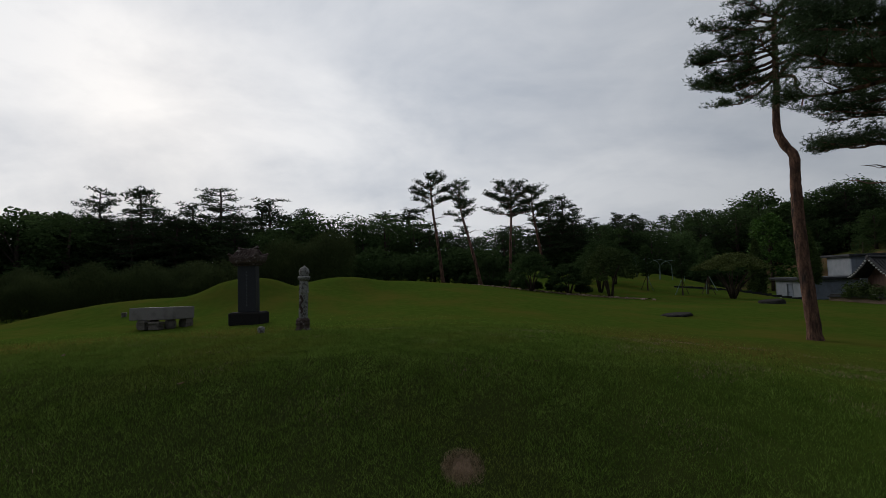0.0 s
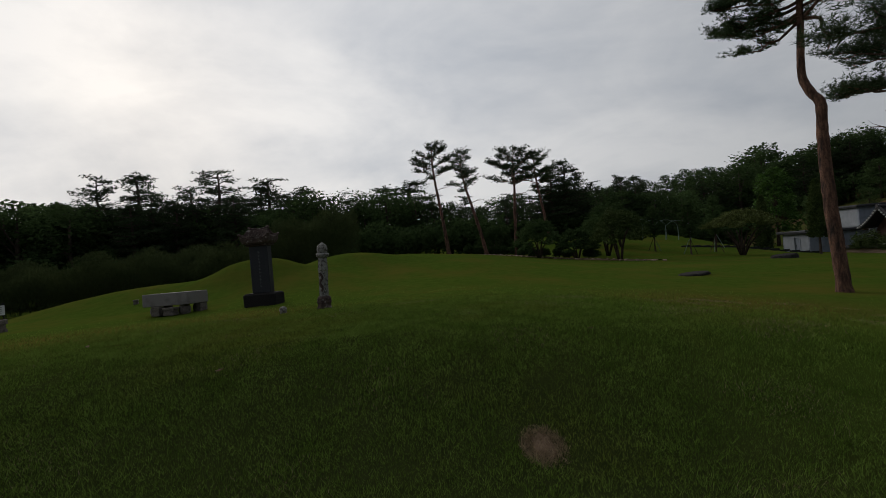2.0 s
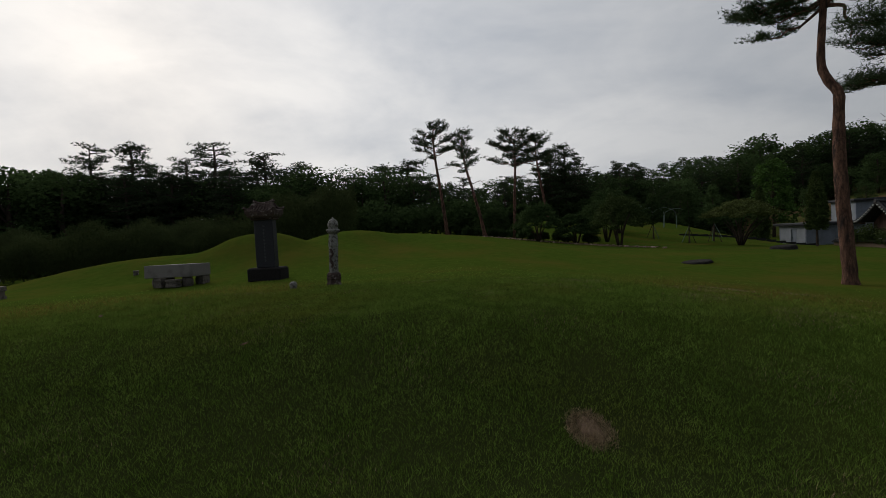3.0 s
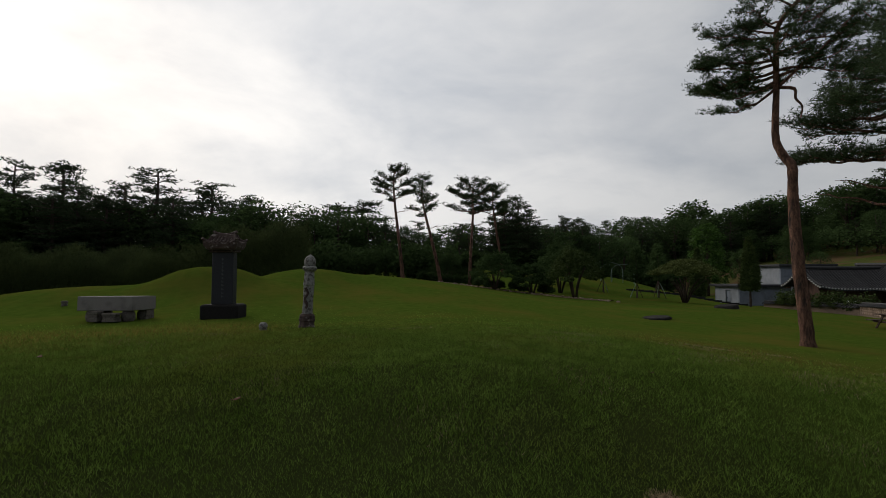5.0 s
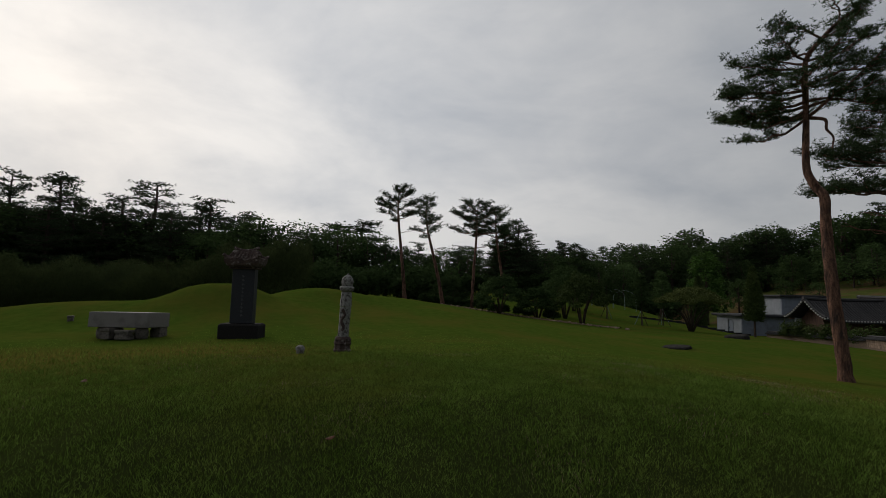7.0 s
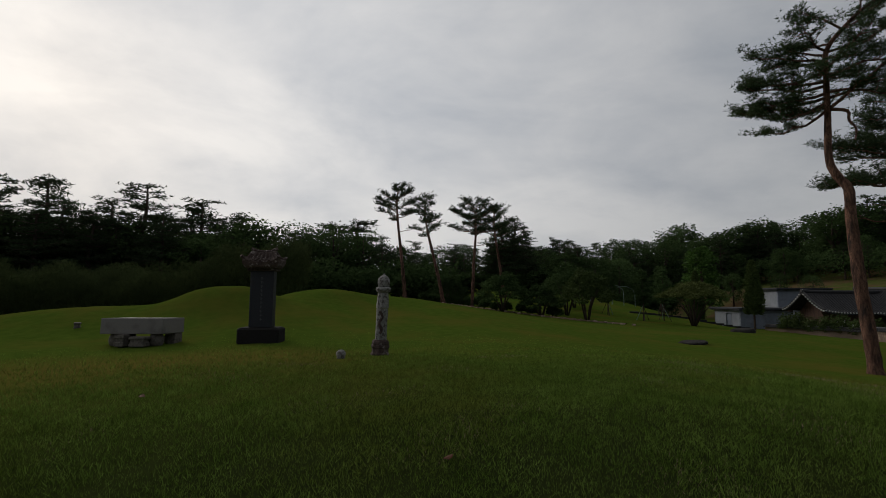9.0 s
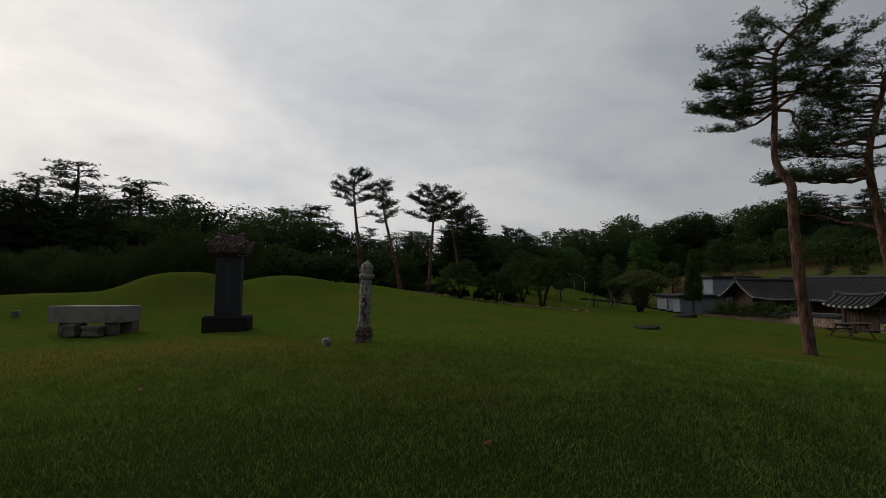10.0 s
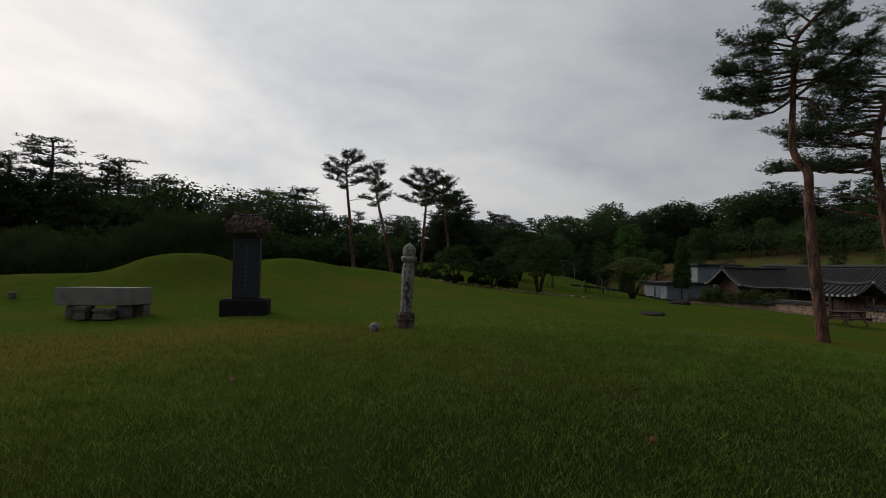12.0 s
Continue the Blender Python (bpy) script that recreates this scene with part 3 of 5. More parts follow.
def stele(m):
    t = thing("memorial_stele", "black stone stele with a brown tiled-roof cap on a dark plinth", "gravestone", m)
    part("plinth", Shape().box(0, 0, -0.1, 1.13, 0.68, 0.49, bevel=0.05), DARK_STONE, t, "dark rough stone plinth")
    body = part("tablet", Shape().box(0, 0, 0.39, 0.64, 0.28, 1.65, bevel=0.015), BLACK_STONE, t, "polished black stone tablet")
    rows = Shape()
    for i in range(11):
        z = 1.80 - i * 0.118
        rows.box(0.01, -0.1425, z, 0.075, 0.006, 0.014)
        rows.box(-0.005, -0.1425, z + 0.035, 0.05, 0.006, 0.012)
        rows.box(0.0, -0.1425, z - 0.03, 0.014, 0.006, 0.055)
    part("inscription", rows, ENGRAVED, body, "worn engraved column of characters")["kind"] = "stuff"
    part("cap_bed", Shape().box(0, 0, 2.035, 0.80, 0.42, 0.07, bevel=0.02), CARVED_STONE, t)
    # curved hipped roof of stone with upturned corners
    rings = []
    for z, hx, hy, up in ((2.10, 0.45, 0.33, 0.03), (2.16, 0.51, 0.38, 0.09), (2.29, 0.535, 0.40, 0.16), (2.34, 0.47, 0.33, 0.10), (2.40, 0.38, 0.22, 0.03), (2.50, 0.345, 0.15, 0.02), (2.60, 0.335, 0.09, 0.05)):
        ring = []
        for j in range(24):
            s = j / 6
            k, f = int(s), s - int(s)
            a, b = [((-1, -1), (1, -1)), ((1, -1), (1, 1)), ((1, 1), (-1, 1)), ((-1, 1), (-1, -1))][k]
            u, v = a[0] + (b[0] - a[0]) * f, a[1] + (b[1] - a[1]) * f
            lift = up * (abs(u) ** 3 * (0.4 + 0.6 * abs(v) ** 3))
            ring.append((u * hx * 0.95, v * hy * 0.95, z + lift))
        rings.append(ring)
    cap = part("roof_cap", Shape().loft(rings), CARVED_STONE, t, "carved brown stone roof with upturned corners", shade=False)
    ridge = Shape()
    ridge.tube([(-0.36, 0, 2.71), (-0.2, 0, 2.64), (0, 0, 2.62), (0.2, 0, 2.64), (0.36, 0, 2.71)], [0.05, 0.045, 0.042, 0.045, 0.05], 6)
    part("ridge", ridge, CARVED_STONE, cap)
    for sx in (-1, 1):
        for sy in (-1, 1):
            part("hip_ridge", Shape().tube([(sx * 0.31, sy * 0.10, 2.60), (sx * 0.37, sy * 0.22, 2.44), (sx * 0.455, sy * 0.32, 2.41), (sx * 0.515, sy * 0.385, 2.47)], [0.035, 0.045, 0.055, 0.05], 6), CARVED_STONE, cap)
    for i in range(-3, 4):
        for sy in (-1, 1):
            part("tile_rib", Shape().tube([(i * 0.09, sy * 0.10, 2.58), (i * 0.105, sy * 0.23, 2.42), (i * 0.125, sy * 0.39, 2.33)], [0.022, 0.024, 0.026], 5), CARVED_STONE, cap)
    return t


stele(pose(-6.57, 16.13, 0.20, 0, 0, -6.6) @ Matrix.Diagonal((1, 1, 0.95, 1)))


def altar(m):
    t = thing("stone_altar_table", "long pale granite slab table on squat drum feet", "stone table", m)
    part("slab", Shape().box(0, 0, 0.29, 1.64, 1.10, 0.42, bevel=0.012), GRANITE, t, "smooth pale granite slab")
    for sx, sy in ((-0.52, -0.30), (0.55, -0.32), (-0.58, 0.32), (0.60, 0.33)):
        part("drum_foot", Shape().lathe([(0.13, -0.06), (0.17, 0.02), (0.185, 0.10), (0.18, 0.19), (0.14, 0.285)], 12, sx, sy), FOOT_STONE, t, "rounded old stone foot", shade=True)
    part("side_block", Shape().box(0.70, 0.33, -0.06, 0.2, 0.40, 0.347, bevel=0.02), FOOT_STONE, t)
    return t


ALTAR = pose(-9.80, 16.61, 0.105, -1.9, 0, -7.6)
altar(ALTAR)


def incense_stand(name, label, m, w, d, h):
    t = thing(name, label, "stone stand", m)
    part("top", Shape().box(0, 0, h * 0.62, w, d, h * 0.38, bevel=0.012), FOOT_STONE, t)
    part("waist", Shape().box(0, 0, h * 0.25, w * 0.82, d * 0.82, h * 0.37), FOOT_STONE, t)
    part("foot", Shape().box(0, 0, -0.06, w * 0.95, d * 0.95, h * 0.25 + 0.06, bevel=0.015), FOOT_STONE, t)
    return t


incense_stand("incense_stone", "small weathered stone stand before the altar table", ALTAR @ pose(-0.18, -0.64, 0.03), 0.26, 0.26, 0.25)
incense_stand("incense_stone", "low weathered stone stand before the altar table", ALTAR @ pose(0.30, -0.66, 0.03), 0.42, 0.28, 0.20)


def boulder(name, label, m, sx, sy, sz, seed, mat):
    rng = np.random.default_rng(seed)
    bm = bmesh.new()
    bmesh.ops.create_icosphere(bm, subdivisions=3, radius=1)
    for v in bm.verts:
        c = v.co.copy()
        k = 1 + 0.18 * noise.noise(c * 1.6 + Vector((seed, 0, 0))) + 0.07 * noise.noise(c * 4 + Vector((0, seed, 0)))
        v.co = Vector((c.x * sx * k, c.y * sy * k, max(-0.4, min(0.42 + 0.1 * c.x, c.z * k)) * sz * 1.5))
    data = bpy.data.meshes.new(name)
    bm.to_mesh(data)
    bm.free()
    data.materials.append(mat)
    ob = new(name, data)
    ob.matrix_world = m
    return tagged(ob, label, "stone")


ball = thing("round_stone", "small round weathered stone knob in the lawn", "stone", at_ground(-4.14, 10.84))
part("knob", Shape().lathe([(0.05, -0.04), (0.075, 0.01), (0.07, 0.05), (0.085, 0.075), (0.082, 0.12), (0.05, 0.155), (0.01, 0.165)], 12), GRANITE_OLD, ball, shade=True)
boulder("flat_boulder", "flat dark grey boulder lying in the lawn", at_ground(10.42, 20.85, 25, 0.02), 0.78, 0.5, 0.11, 4, LICHEN_STONE)
boulder("flat_boulder", "flat-topped dark boulder lying in the lawn", at_ground(21.31, 30.24, 5, 0.03), 0.85, 0.6, 0.34, 9, LICHEN_STONE)


# ---- pines on the lawn ----
lawn_pine = thing("tall_lawn_pine", "tall red pine with a kinked bare trunk and open crown", "pine tree", pose(11.1, 14.1, -0.76, 0, 0, -47.5))
LAWN_PINE_LIMBS = [
    (8.40, -1.50, 2.2, -0.58, 0.45), (8.65, -1.30, 2.3, -0.30, 0.30), (8.55, -1.75, 1.9, -0.25, 0.25), (8.85, -1.68, 2.9, 0.02, 0.14), (9.00, -1.35, 2.6, -0.20, 0.25), (9.25, -1.60, 2.5, -0.05, 0.25), (9.40, -1.25, 2.3, -0.05, 0.25),
    (9.75, -1.75, 2.3, -0.10, 0.30), (10.1, -1.45, 2.2, 0.10, 0.45), (10.3, -1.20, 1.7, 0.55, 0.80), (8.40, 1.50, 3.4, 0.80, 1.00), (8.80, 1.65, 2.3, 0.05, 0.12),
    (9.00, 1.40, 2.0, 0.15, 0.45), (9.60, 1.55, 2.3, 0.06, 0.10), (10.4, 1.40, 2.0, 0.25, 0.45), (8.70, -0.30, 1.9, 0.00, 0.20), (9.00, 3.30, 1.9, 0.00, 0.20)]
LAWN_PINE_TOP = [(9.6 + 0.21 * i, 2.4 * i + 0.3, 1.9 - 0.07 * i, 0.12 + 0.045 * i, 0.32 + 0.03 * i) for i in range(10)]
branchy_pine(lawn_pine, [(0.09, -0.28, -0.3), (0.03, -0.18, 1.0), (-0.08, -0.05, 2.4), (-0.14, 0.15, 4.0), (-0.16, 0.28, 4.9), (-0.16, 0.36, 5.65), (-0.36, 0.42, 6.02), (-0.54, 0.48, 6.5), (-0.57, 0.55, 7.1), (-0.51, 0.66, 8.3), (-0.47, 0.72, 9.7), (-0.40, 0.72, 10.5), (0.06, 0.75, 11.1), (0.50, 0.7, 11.5), (1.0, 0.7, 11.8)], 0.17,
             LAWN_PINE_LIMBS + LAWN_PINE_TOP, 7, RED_BARK, NEEDLES, twig=0.85, pad=0.30, per_pad=30, tuft_len=0.11, tuft_w=0.0072, k=8, sides=12, thin=0.86)
# the hanging, sharply kinked branch below the crown
part("kinked_limb", Shape().tube(bend([(-0.45, 0.66, 8.42), (-0.02, 0.6, 8.24), (0.0, 0.55, 7.9), (0.16, 0.6, 7.62), (0.11, 0.6, 7.25)], 3), np.linspace(0.06, 0.022, 13), 6), RED_BARK, lawn_pine, "bare sharply kinked hanging branch")

second_pine = thing("leaning_pine", "spreading red pine with a leaning trunk and low bare limbs", "pine tree", at_ground(19.0, 16.0, -52))
rs = random.Random(21)
branchy_pine(second_pine, [(0, 0, -0.3), (-0.12, -0.15, 1.6), (-0.38, -0.45, 3.4), (-0.58, -0.70, 4.9), (-0.84, -0.95, 6.6), (-0.92, -1.05, 7.7), (-0.75, -1.0, 9.0), (-0.4, -0.9, 10.4), (-0.2, -0.8, 11.4)], 0.23,
             [(7.1 + 3.9 * i / 20, (-1.5 if i % 3 else rs.uniform(-3.1, 3.1)) + rs.uniform(-0.55, 0.55), 3.8 - 1.7 * i / 20 + rs.uniform(-0.5, 0.5), -0.14 + 0.50 * i / 20, 0.08 + 0.4 * i / 20) for i in range(21)],
             22, RED_BARK, NEEDLES, twig=0.95, pad=0.36, per_pad=24, tuft_len=0.14, tuft_w=0.010, k=7, sides=10, bare=[(4.9, -1.35, 3.4, 0.25, 0.40), (5.8, -1.8, 2.4, 0.10, 0.20)])


near_pine = thing("overhanging_pine", "pine at the edge of the lawn with dark overhanging branches", "pine tree", at_ground(8.3, 6.2))
rn = random.Random(5)
pine(near_pine, [(0, 0, -0.3), (0.1, 0.1, 2.0), (-0.1, 0.1, 4.2), (0.1, -0.1, 6.2), (0, 0, 8.6)], 0.2,
     [(0.56 + 0.41 * i / 19, (-1.35 + rn.uniform(-0.4, 0.4)) if i % 3 else rn.uniform(-0.6, 3.4), 3.1 - 1.1 * i / 19, 0.02 + 0.3 * i / 19) for i in range(20)],
     25, RED_BARK, NEEDLES, twig=0.75, pad=0.34, flat=0.42, per_pad=44, tuft_len=0.13, tuft_w=0.005, k=10, sides=10)


def umbrella_pine(x, y, top, lean, seed, spread, label, crown_from=0.68, n=15):
    z = gz(x, y)
    t = thing("umbrella_pine", label, "pine tree", pose(x, y, z, 0, 0, 0), "pines beyond the mounds")
    r = random.Random(seed)
    h = top - z
    pts = [(0, 0, -0.3), (lean * 0.25, 0, h * 0.2), (lean * 0.55, 0.1, h * 0.42), (lean * 0.85, 0, h * 0.62), (lean * 1.02, 0.1, h * 0.8), (lean, 0, h * 0.92)]
    limbs = []
    for i in range(n):
        u = i / (n - 1)
        reach = spread * math.sqrt(max(0.12, 1 - ((u - 0.25) / 0.85) ** 2)) * r.uniform(0.7, 1.1)
        limbs.append((h * (crown_from + (0.93 - crown_from) * u), i * 2.4 + r.uniform(-0.5, 0.5), reach, 0.10 + 0.5 * u, 0.25 + 0.45 * u))
    branchy_pine(t, pts, 0.19, limbs, seed, RED_BARK, NEEDLES_FAR, twig=0.85, pad=0.40, per_pad=12, tuft_len=0.20, tuft_w=0.020, k=5, sides=7, crook=0.28, bare=[(h * (crown_from - 0.1), 1.5, 1.3, 0.1, 0.2)])
    return t


umbrella_pine(0.3, 49.5, 12.8, -0.95, 31, 2.5, "tall slender pine with an umbrella crown and bare trunk")
umbrella_pine(4.4, 50.5, 12.2, -2.0, 32, 2.0, "tall leaning pine with a bare trunk and narrow crown", 0.6)
umbrella_pine(7.7, 52.0, 12.0, 0.5, 33, 3.3, "tall pine with a wide umbrella crown and reddish trunk", 0.66, 18)
umbrella_pine(12.6, 56.0, 12.2, -1.2, 34, 2.6, "tall pine with open umbrella crown behind shrubs", 0.62)


# ---- woods ----
def wood_pine(seed, h, spread, name="forest_pine", low=0.30):
    """A forest pine: tiers of level limbs that carry flat plates of needles, with gaps between the tiers."""
    t = thing(name, "dark forest pine with layered flat branches", "pine tree", None, "pines of the wood")
    r, rng = random.Random(seed), np.random.default_rng(seed)
    line = bend([(0, 0, -0.5), (0.15, 0.1, h * 0.3), (-0.15, 0, h * 0.6), (0.12, 0.1, h * 0.82), (0, 0, h * 0.98)], 4)
    part("trunk", Shape().tube(line, [0.26 * (1 - 0.85 * i / (len(line) - 1)) + 0.02 for i in range(len(line))], 5), BARK, t, shade=True)
    tiers, pts = 11, []
    for i in range(tiers):
        f = i / (tiers - 1)
        wood, turn = Shape(), r.uniform(0, 6.3)
        for j in range(6 if i < tiers - 3 else 4):
            z = h * (low + (0.95 - low) * f) + r.uniform(-0.55, 0.55)
            q = min(range(len(line)), key=lambda v: abs(line[v].z - z))
            az = turn + j * 1.05 + r.uniform(-0.4, 0.4)
            length = spread * (1.0 - 0.66 * f ** 2.0) * r.uniform(0.4, 1.2)
            pl = limb_line((line[q].x, line[q].y, z), az, length, r.uniform(-0.1, 0.12) + 0.25 * f, rng, 0.18, 4)
            wood.tube(pl, [0.07, 0.055, 0.04, 0.03, 0.015], 3)
            count = max(2, int(length / 0.7))
            for c in range(count):
                g = 0.22 + 0.78 * (c + r.random()) / count
                b = pl[min(3, int(g * 4))].lerp(pl[min(4, int(g * 4) + 1)], g * 4 - int(g * 4))
                size, side = r.uniform(0.5, 1.0), r.uniform(-0.7, 0.7)
                pts.append(pad_points((b.x + math.cos(az) * side, b.y - math.sin(az) * side, b.z + 0.12), size, size * 0.42, int(22 * size), rng))
        part("branch_tier", wood, BARK, t)
    pts.append(pad_points((0, 0, h * 0.98), 0.6, 0.6, 24, rng))
    part("crown", triangles("crown", tufts(np.concatenate(pts), 0.31, 0.046, 4, rng, 0.45), NEEDLES_FAR), NEEDLES_FAR, t)
    return t


def wood_tree(seed, h, spread, mat, label, leaf=0.4, droop=0.0):
    t = thing("broadleaf_tree", label, "tree", None, "broad-leaved trees of the wood")
    broadleaf(t, h, spread, seed, BARK, mat, 24, 150, leaf * 0.72, 0.22, 0.18, droop)
    return t


pines = [wood_pine(41, 14, 4.2), wood_pine(42, 13, 3.6), wood_pine(43, 14.5, 4.8), wood_pine(44, 12, 3.0)]
broads = [wood_tree(51, 11, 4.6, LEAVES, "dense dark green broad-leaved tree"), wood_tree(52, 10, 5.2, LEAVES, "dense dark drooping broad-leaved tree", 0.42, 0.7), wood_tree(53, 9, 3.6, LEAVES, "dark green broad-leaved tree")]
used = set()


def plant(templates, i, x, y, top, rz, wide=1.0):
    """Stand a tree on the ground so that its top reaches the height given."""
    ob = templates[i]
    heights = {0: (14, 13, 14.5, 12), 1: (11, 10, 9)}[0 if templates is pines else 1]
    z = gz(x, y)
    s = max(0.35, (top - z) / heights[i] * 0.93)
    m = pose(x, y, z, 0, 0, rz) @ Matrix.Diagonal((s * wide, s * wide, s, 1))
    if ob.name in used:
        return copy_thing(ob, m @ Matrix.Diagonal((*ob.scale, 1)).inverted())
    used.add(ob.name)
    ob.matrix_world = m
    return ob


# single pines that rise above the wood on the far side of the mounds
for i, x, y, top, wide in ((2, -52, 72, 18.5, 1.0), (1, -50.4, 79, 20.2, 1.15), (2, -37.2, 80, 19.8, 1.35), (0, -31.5, 87, 18.6, 1.45), (1, -26.6, 94, 17.6, 1.3), (2, -33.5, 89, 17.6, 1.4), (0, -41, 78, 16.6, 1.3), (0, -29, 90, 15.8, 1.4), (0, -45, 74, 15.5, 1.2),
                           (3, -5.0, 83, 15.0, 2.0), (1, -9.5, 84, 14.6, 1.7), (1, 17, 72, 13.8, 1.25), (3, 19.5, 73, 14.6, 1.2), (0, 22, 76, 13.0, 1.2), (2, 40, 103, 15.0, 1.0), (1, 84, 126, 19.8, 1.0)):
    plant(pines, i, x, y, top, 37 * x, wide)

rw = random.Random(77)


def grove(n, x0, x1, line, jitter, low, high, share, wide=(1.0, 1.35)):
    """n trees strewn along a line of the plan, their tops between low and high."""
    for k in range(n):
        f = (k + rw.random()) / n
        x = x0 + (x1 - x0) * f
        y = line(f) + rw.uniform(-jitter, jitter)
        which, i = (pines, rw.randrange(4)) if rw.random() < share else (broads, rw.randrange(3))
        plant(which, i, x, y, rw.uniform(low(f), high(f)), rw.uniform(0, 360), rw.uniform(*wide))


# left wood: pines and dark broad-leaved trees filling the skyline
grove(34, -74, -4, lambda f: 66 + 14 * f, 5, lambda f: 13.0 - 4.5 * f, lambda f: 15.8 - 3.8 * f, 0.35)
grove(30, -72, -18, lambda f: 78 + 12 * f, 6, lambda f: 13.5 - 3.5 * f, lambda f: 16.5 - 4.0 * f, 0.7)
grove(26, -125, -62, lambda f: 40 + 30 * f, 8, lambda f: 13.5, lambda f: 17.0, 0.35)
for x, y, top in ((-19, 73, 13.6), (-13.5, 75, 13.4), (-8.5, 73, 13.0), (-4, 76, 12.4), (-1, 79, 10.0)):
    plant(broads, 1, x, y, top, x * 53, 1.1)
# middle: lower trees behind the umbrella pines
grove(26, -2, 40, lambda f: 74 + 8 * f, 6, lambda f: 8.6, lambda f: 11.0, 0.4)
grove(16, 10, 48, lambda f: 92 + 10 * f, 6, lambda f: 11.0, lambda f: 13.5, 0.7)
# right: wooded hill behind the house
grove(30, 34, 104, lambda f: 138 - 38 * f, 8, lambda f: 14.0 + 5 * f, lambda f: 17.5 + 6.5 * f, 0.6)
grove(34, 50, 100, lambda f: 104 - 34 * f, 9, lambda f: 9.5 + 8 * f, lambda f: 13 + 10 * f, 0.45)
grove(24, 76, 112, lambda f: 92 - 70 * f, 9, lambda f: 13 + 16 * f, lambda f: 17 + 17 * f, 0.35)
grove(22, 68, 86, lambda f: 84 - 54 * f, 6, lambda f: 7 + 3 * f, lambda f: 11 + 4 * f, 0.3)
grove(8, 57, 64, lambda f: 70 - 44 * f, 3, lambda f: 4.5, lambda f: 7.0, 0.3, (0.9, 1.1))


def undergrowth(name, label, x0, x1, y0, y1, top, n, leaf, seed, mat, stalky=False):
    """A thicket: one mass of leaves with an uneven, rolling outline."""
    rng = np.random.default_rng(seed)
    x, y = rng.uniform(x0, x1, n), rng.uniform(y0, y1, n)
    env = 0.72 + 0.12 * np.sin(x * 0.37 + 1.3 * np.sin(y * 0.5)) + 0.08 * np.sin(x * 1.1 + y) + 0.06 * np.sin(x * 2.9 - 2 * y)
    z = ground_h(x, y) + top * np.clip(env, 0.2, 1) * rng.random(n) ** 0.4
    p = np.stack([x, y, z], 1)
    leaves = tufts(p, leaf * 2.6, leaf * 0.16, 2, rng, 1.5) if stalky else leaf_quads(p, leaf, rng)
    return solid(name, triangles(name, leaves, mat), mat, label, "thicket", kind="stuff")


undergrowth("thicket", "dense dark thicket at the edge of the wood", -60, -9, 42, 51, 6.0, 90000, 0.17, 61, HEDGE, True)
undergrowth("thicket", "dark undergrowth beneath the wood", -80, 8, 60, 76, 6.0, 43400, 0.5, 62, LEAVES)
undergrowth("thicket", "dark undergrowth beneath the wood", 2, 46, 70, 84, 4.0, 45000, 0.5, 64, LEAVES)
undergrowth("thicket", "dark undergrowth beneath the hillside wood", 42, 112, 82, 128, 5.5, 62000, 0.36, 63, LEAVES)
undergrowth("thicket", "dark undergrowth beneath the hillside wood", 70, 122, 16, 84, 5.5, 68000, 0.36, 65, LEAVES)


# ---- ornamental trees and beds beyond the mounds ----
def fan_tree(name, label, x, y, height, spread, stems, seed, mat, low=0.35, leaf=0.16, n=5200, dome=0.55):
    """A many-stemmed tree: stems fan out of one foot into a broad lens of foliage."""
    rng = np.random.default_rng(seed)
    t = thing(name, label, "tree", at_ground(x, y))
    for i in range(stems):
        az = 2 * math.pi * i / stems + rng.uniform(-0.3, 0.3)
        r = spread * rng.uniform(0.30, 0.70)
        e = (math.sin(az) * r, math.cos(az) * r, height * rng.uniform(0.52, 0.66))
        part("stem", Shape().tube([(math.sin(az) * 0.1, math.cos(az) * 0.1, -0.1), (e[0] * 0.35, e[1] * 0.35, e[2] * 0.45), (e[0] * 0.7, e[1] * 0.62, e[2] * 0.75), e], [0.075, 0.06, 0.045, 0.02], 6), BARK, t, shade=True)
    lumps = 34
    pts = []
    for i in range(lumps):
        az, f = i * 2.4, math.sqrt((i + 0.5) / lumps)
        cz = height * (low + (1 - low) * (0.10 + 0.78 * (1 - f ** 2)) * rng.uniform(0.80, 1.10)) * 0.96
        c = (math.sin(az) * f * spread * 0.9, math.cos(az) * f * spread * 0.9, cz)
        pts.append(pad_points(c, spread * rng.uniform(0.2, 0.32), height * 0.13 * dome / 0.55, n // lumps, rng))
    p = np.concatenate(pts)
    part("crown", triangles("crown", np.concatenate([leaf_quads(p, leaf, rng), tufts(p[::3], leaf * 1.2, leaf * 0.12, 3, rng)]), mat), mat, t)
    return t


fan_tree("umbrella_tree", "dark round-crowned tree on several low stems in a bed", 12.9, 35.7, 4.1, 2.0, 6, 71, SHRUB, 0.30, 0.13, 9000)
fan_tree("fan_pine", "flat-topped many-stemmed ornamental pine on the lawn", 23.9, 38.4, 3.7, 2.6, 11, 72, FAN_LEAF, 0.64, 0.12, 13000, 0.42)
fan_tree("ornamental_pine", "dark clipped ornamental pine among shrubs", 8.2, 42.1, 3.4, 2.3, 5, 73, LEAVES, 0.25)
fan_tree("ornamental_pine", "dark spreading ornamental pine beside the bed", 10.9, 40.0, 2.6, 1.9, 5, 74, LEAVES, 0.2)
fan_tree("ornamental_pine", "dark ornamental tree with a broad crown behind the bed", 14.8, 43.5, 4.8, 2.7, 5, 75, LEAVES, 0.25)
fan_tree("ornamental_pine", "dark ornamental tree behind the shrubs", 5.8, 56, 3.6, 2.3, 5, 76, LEAVES, 0.2)
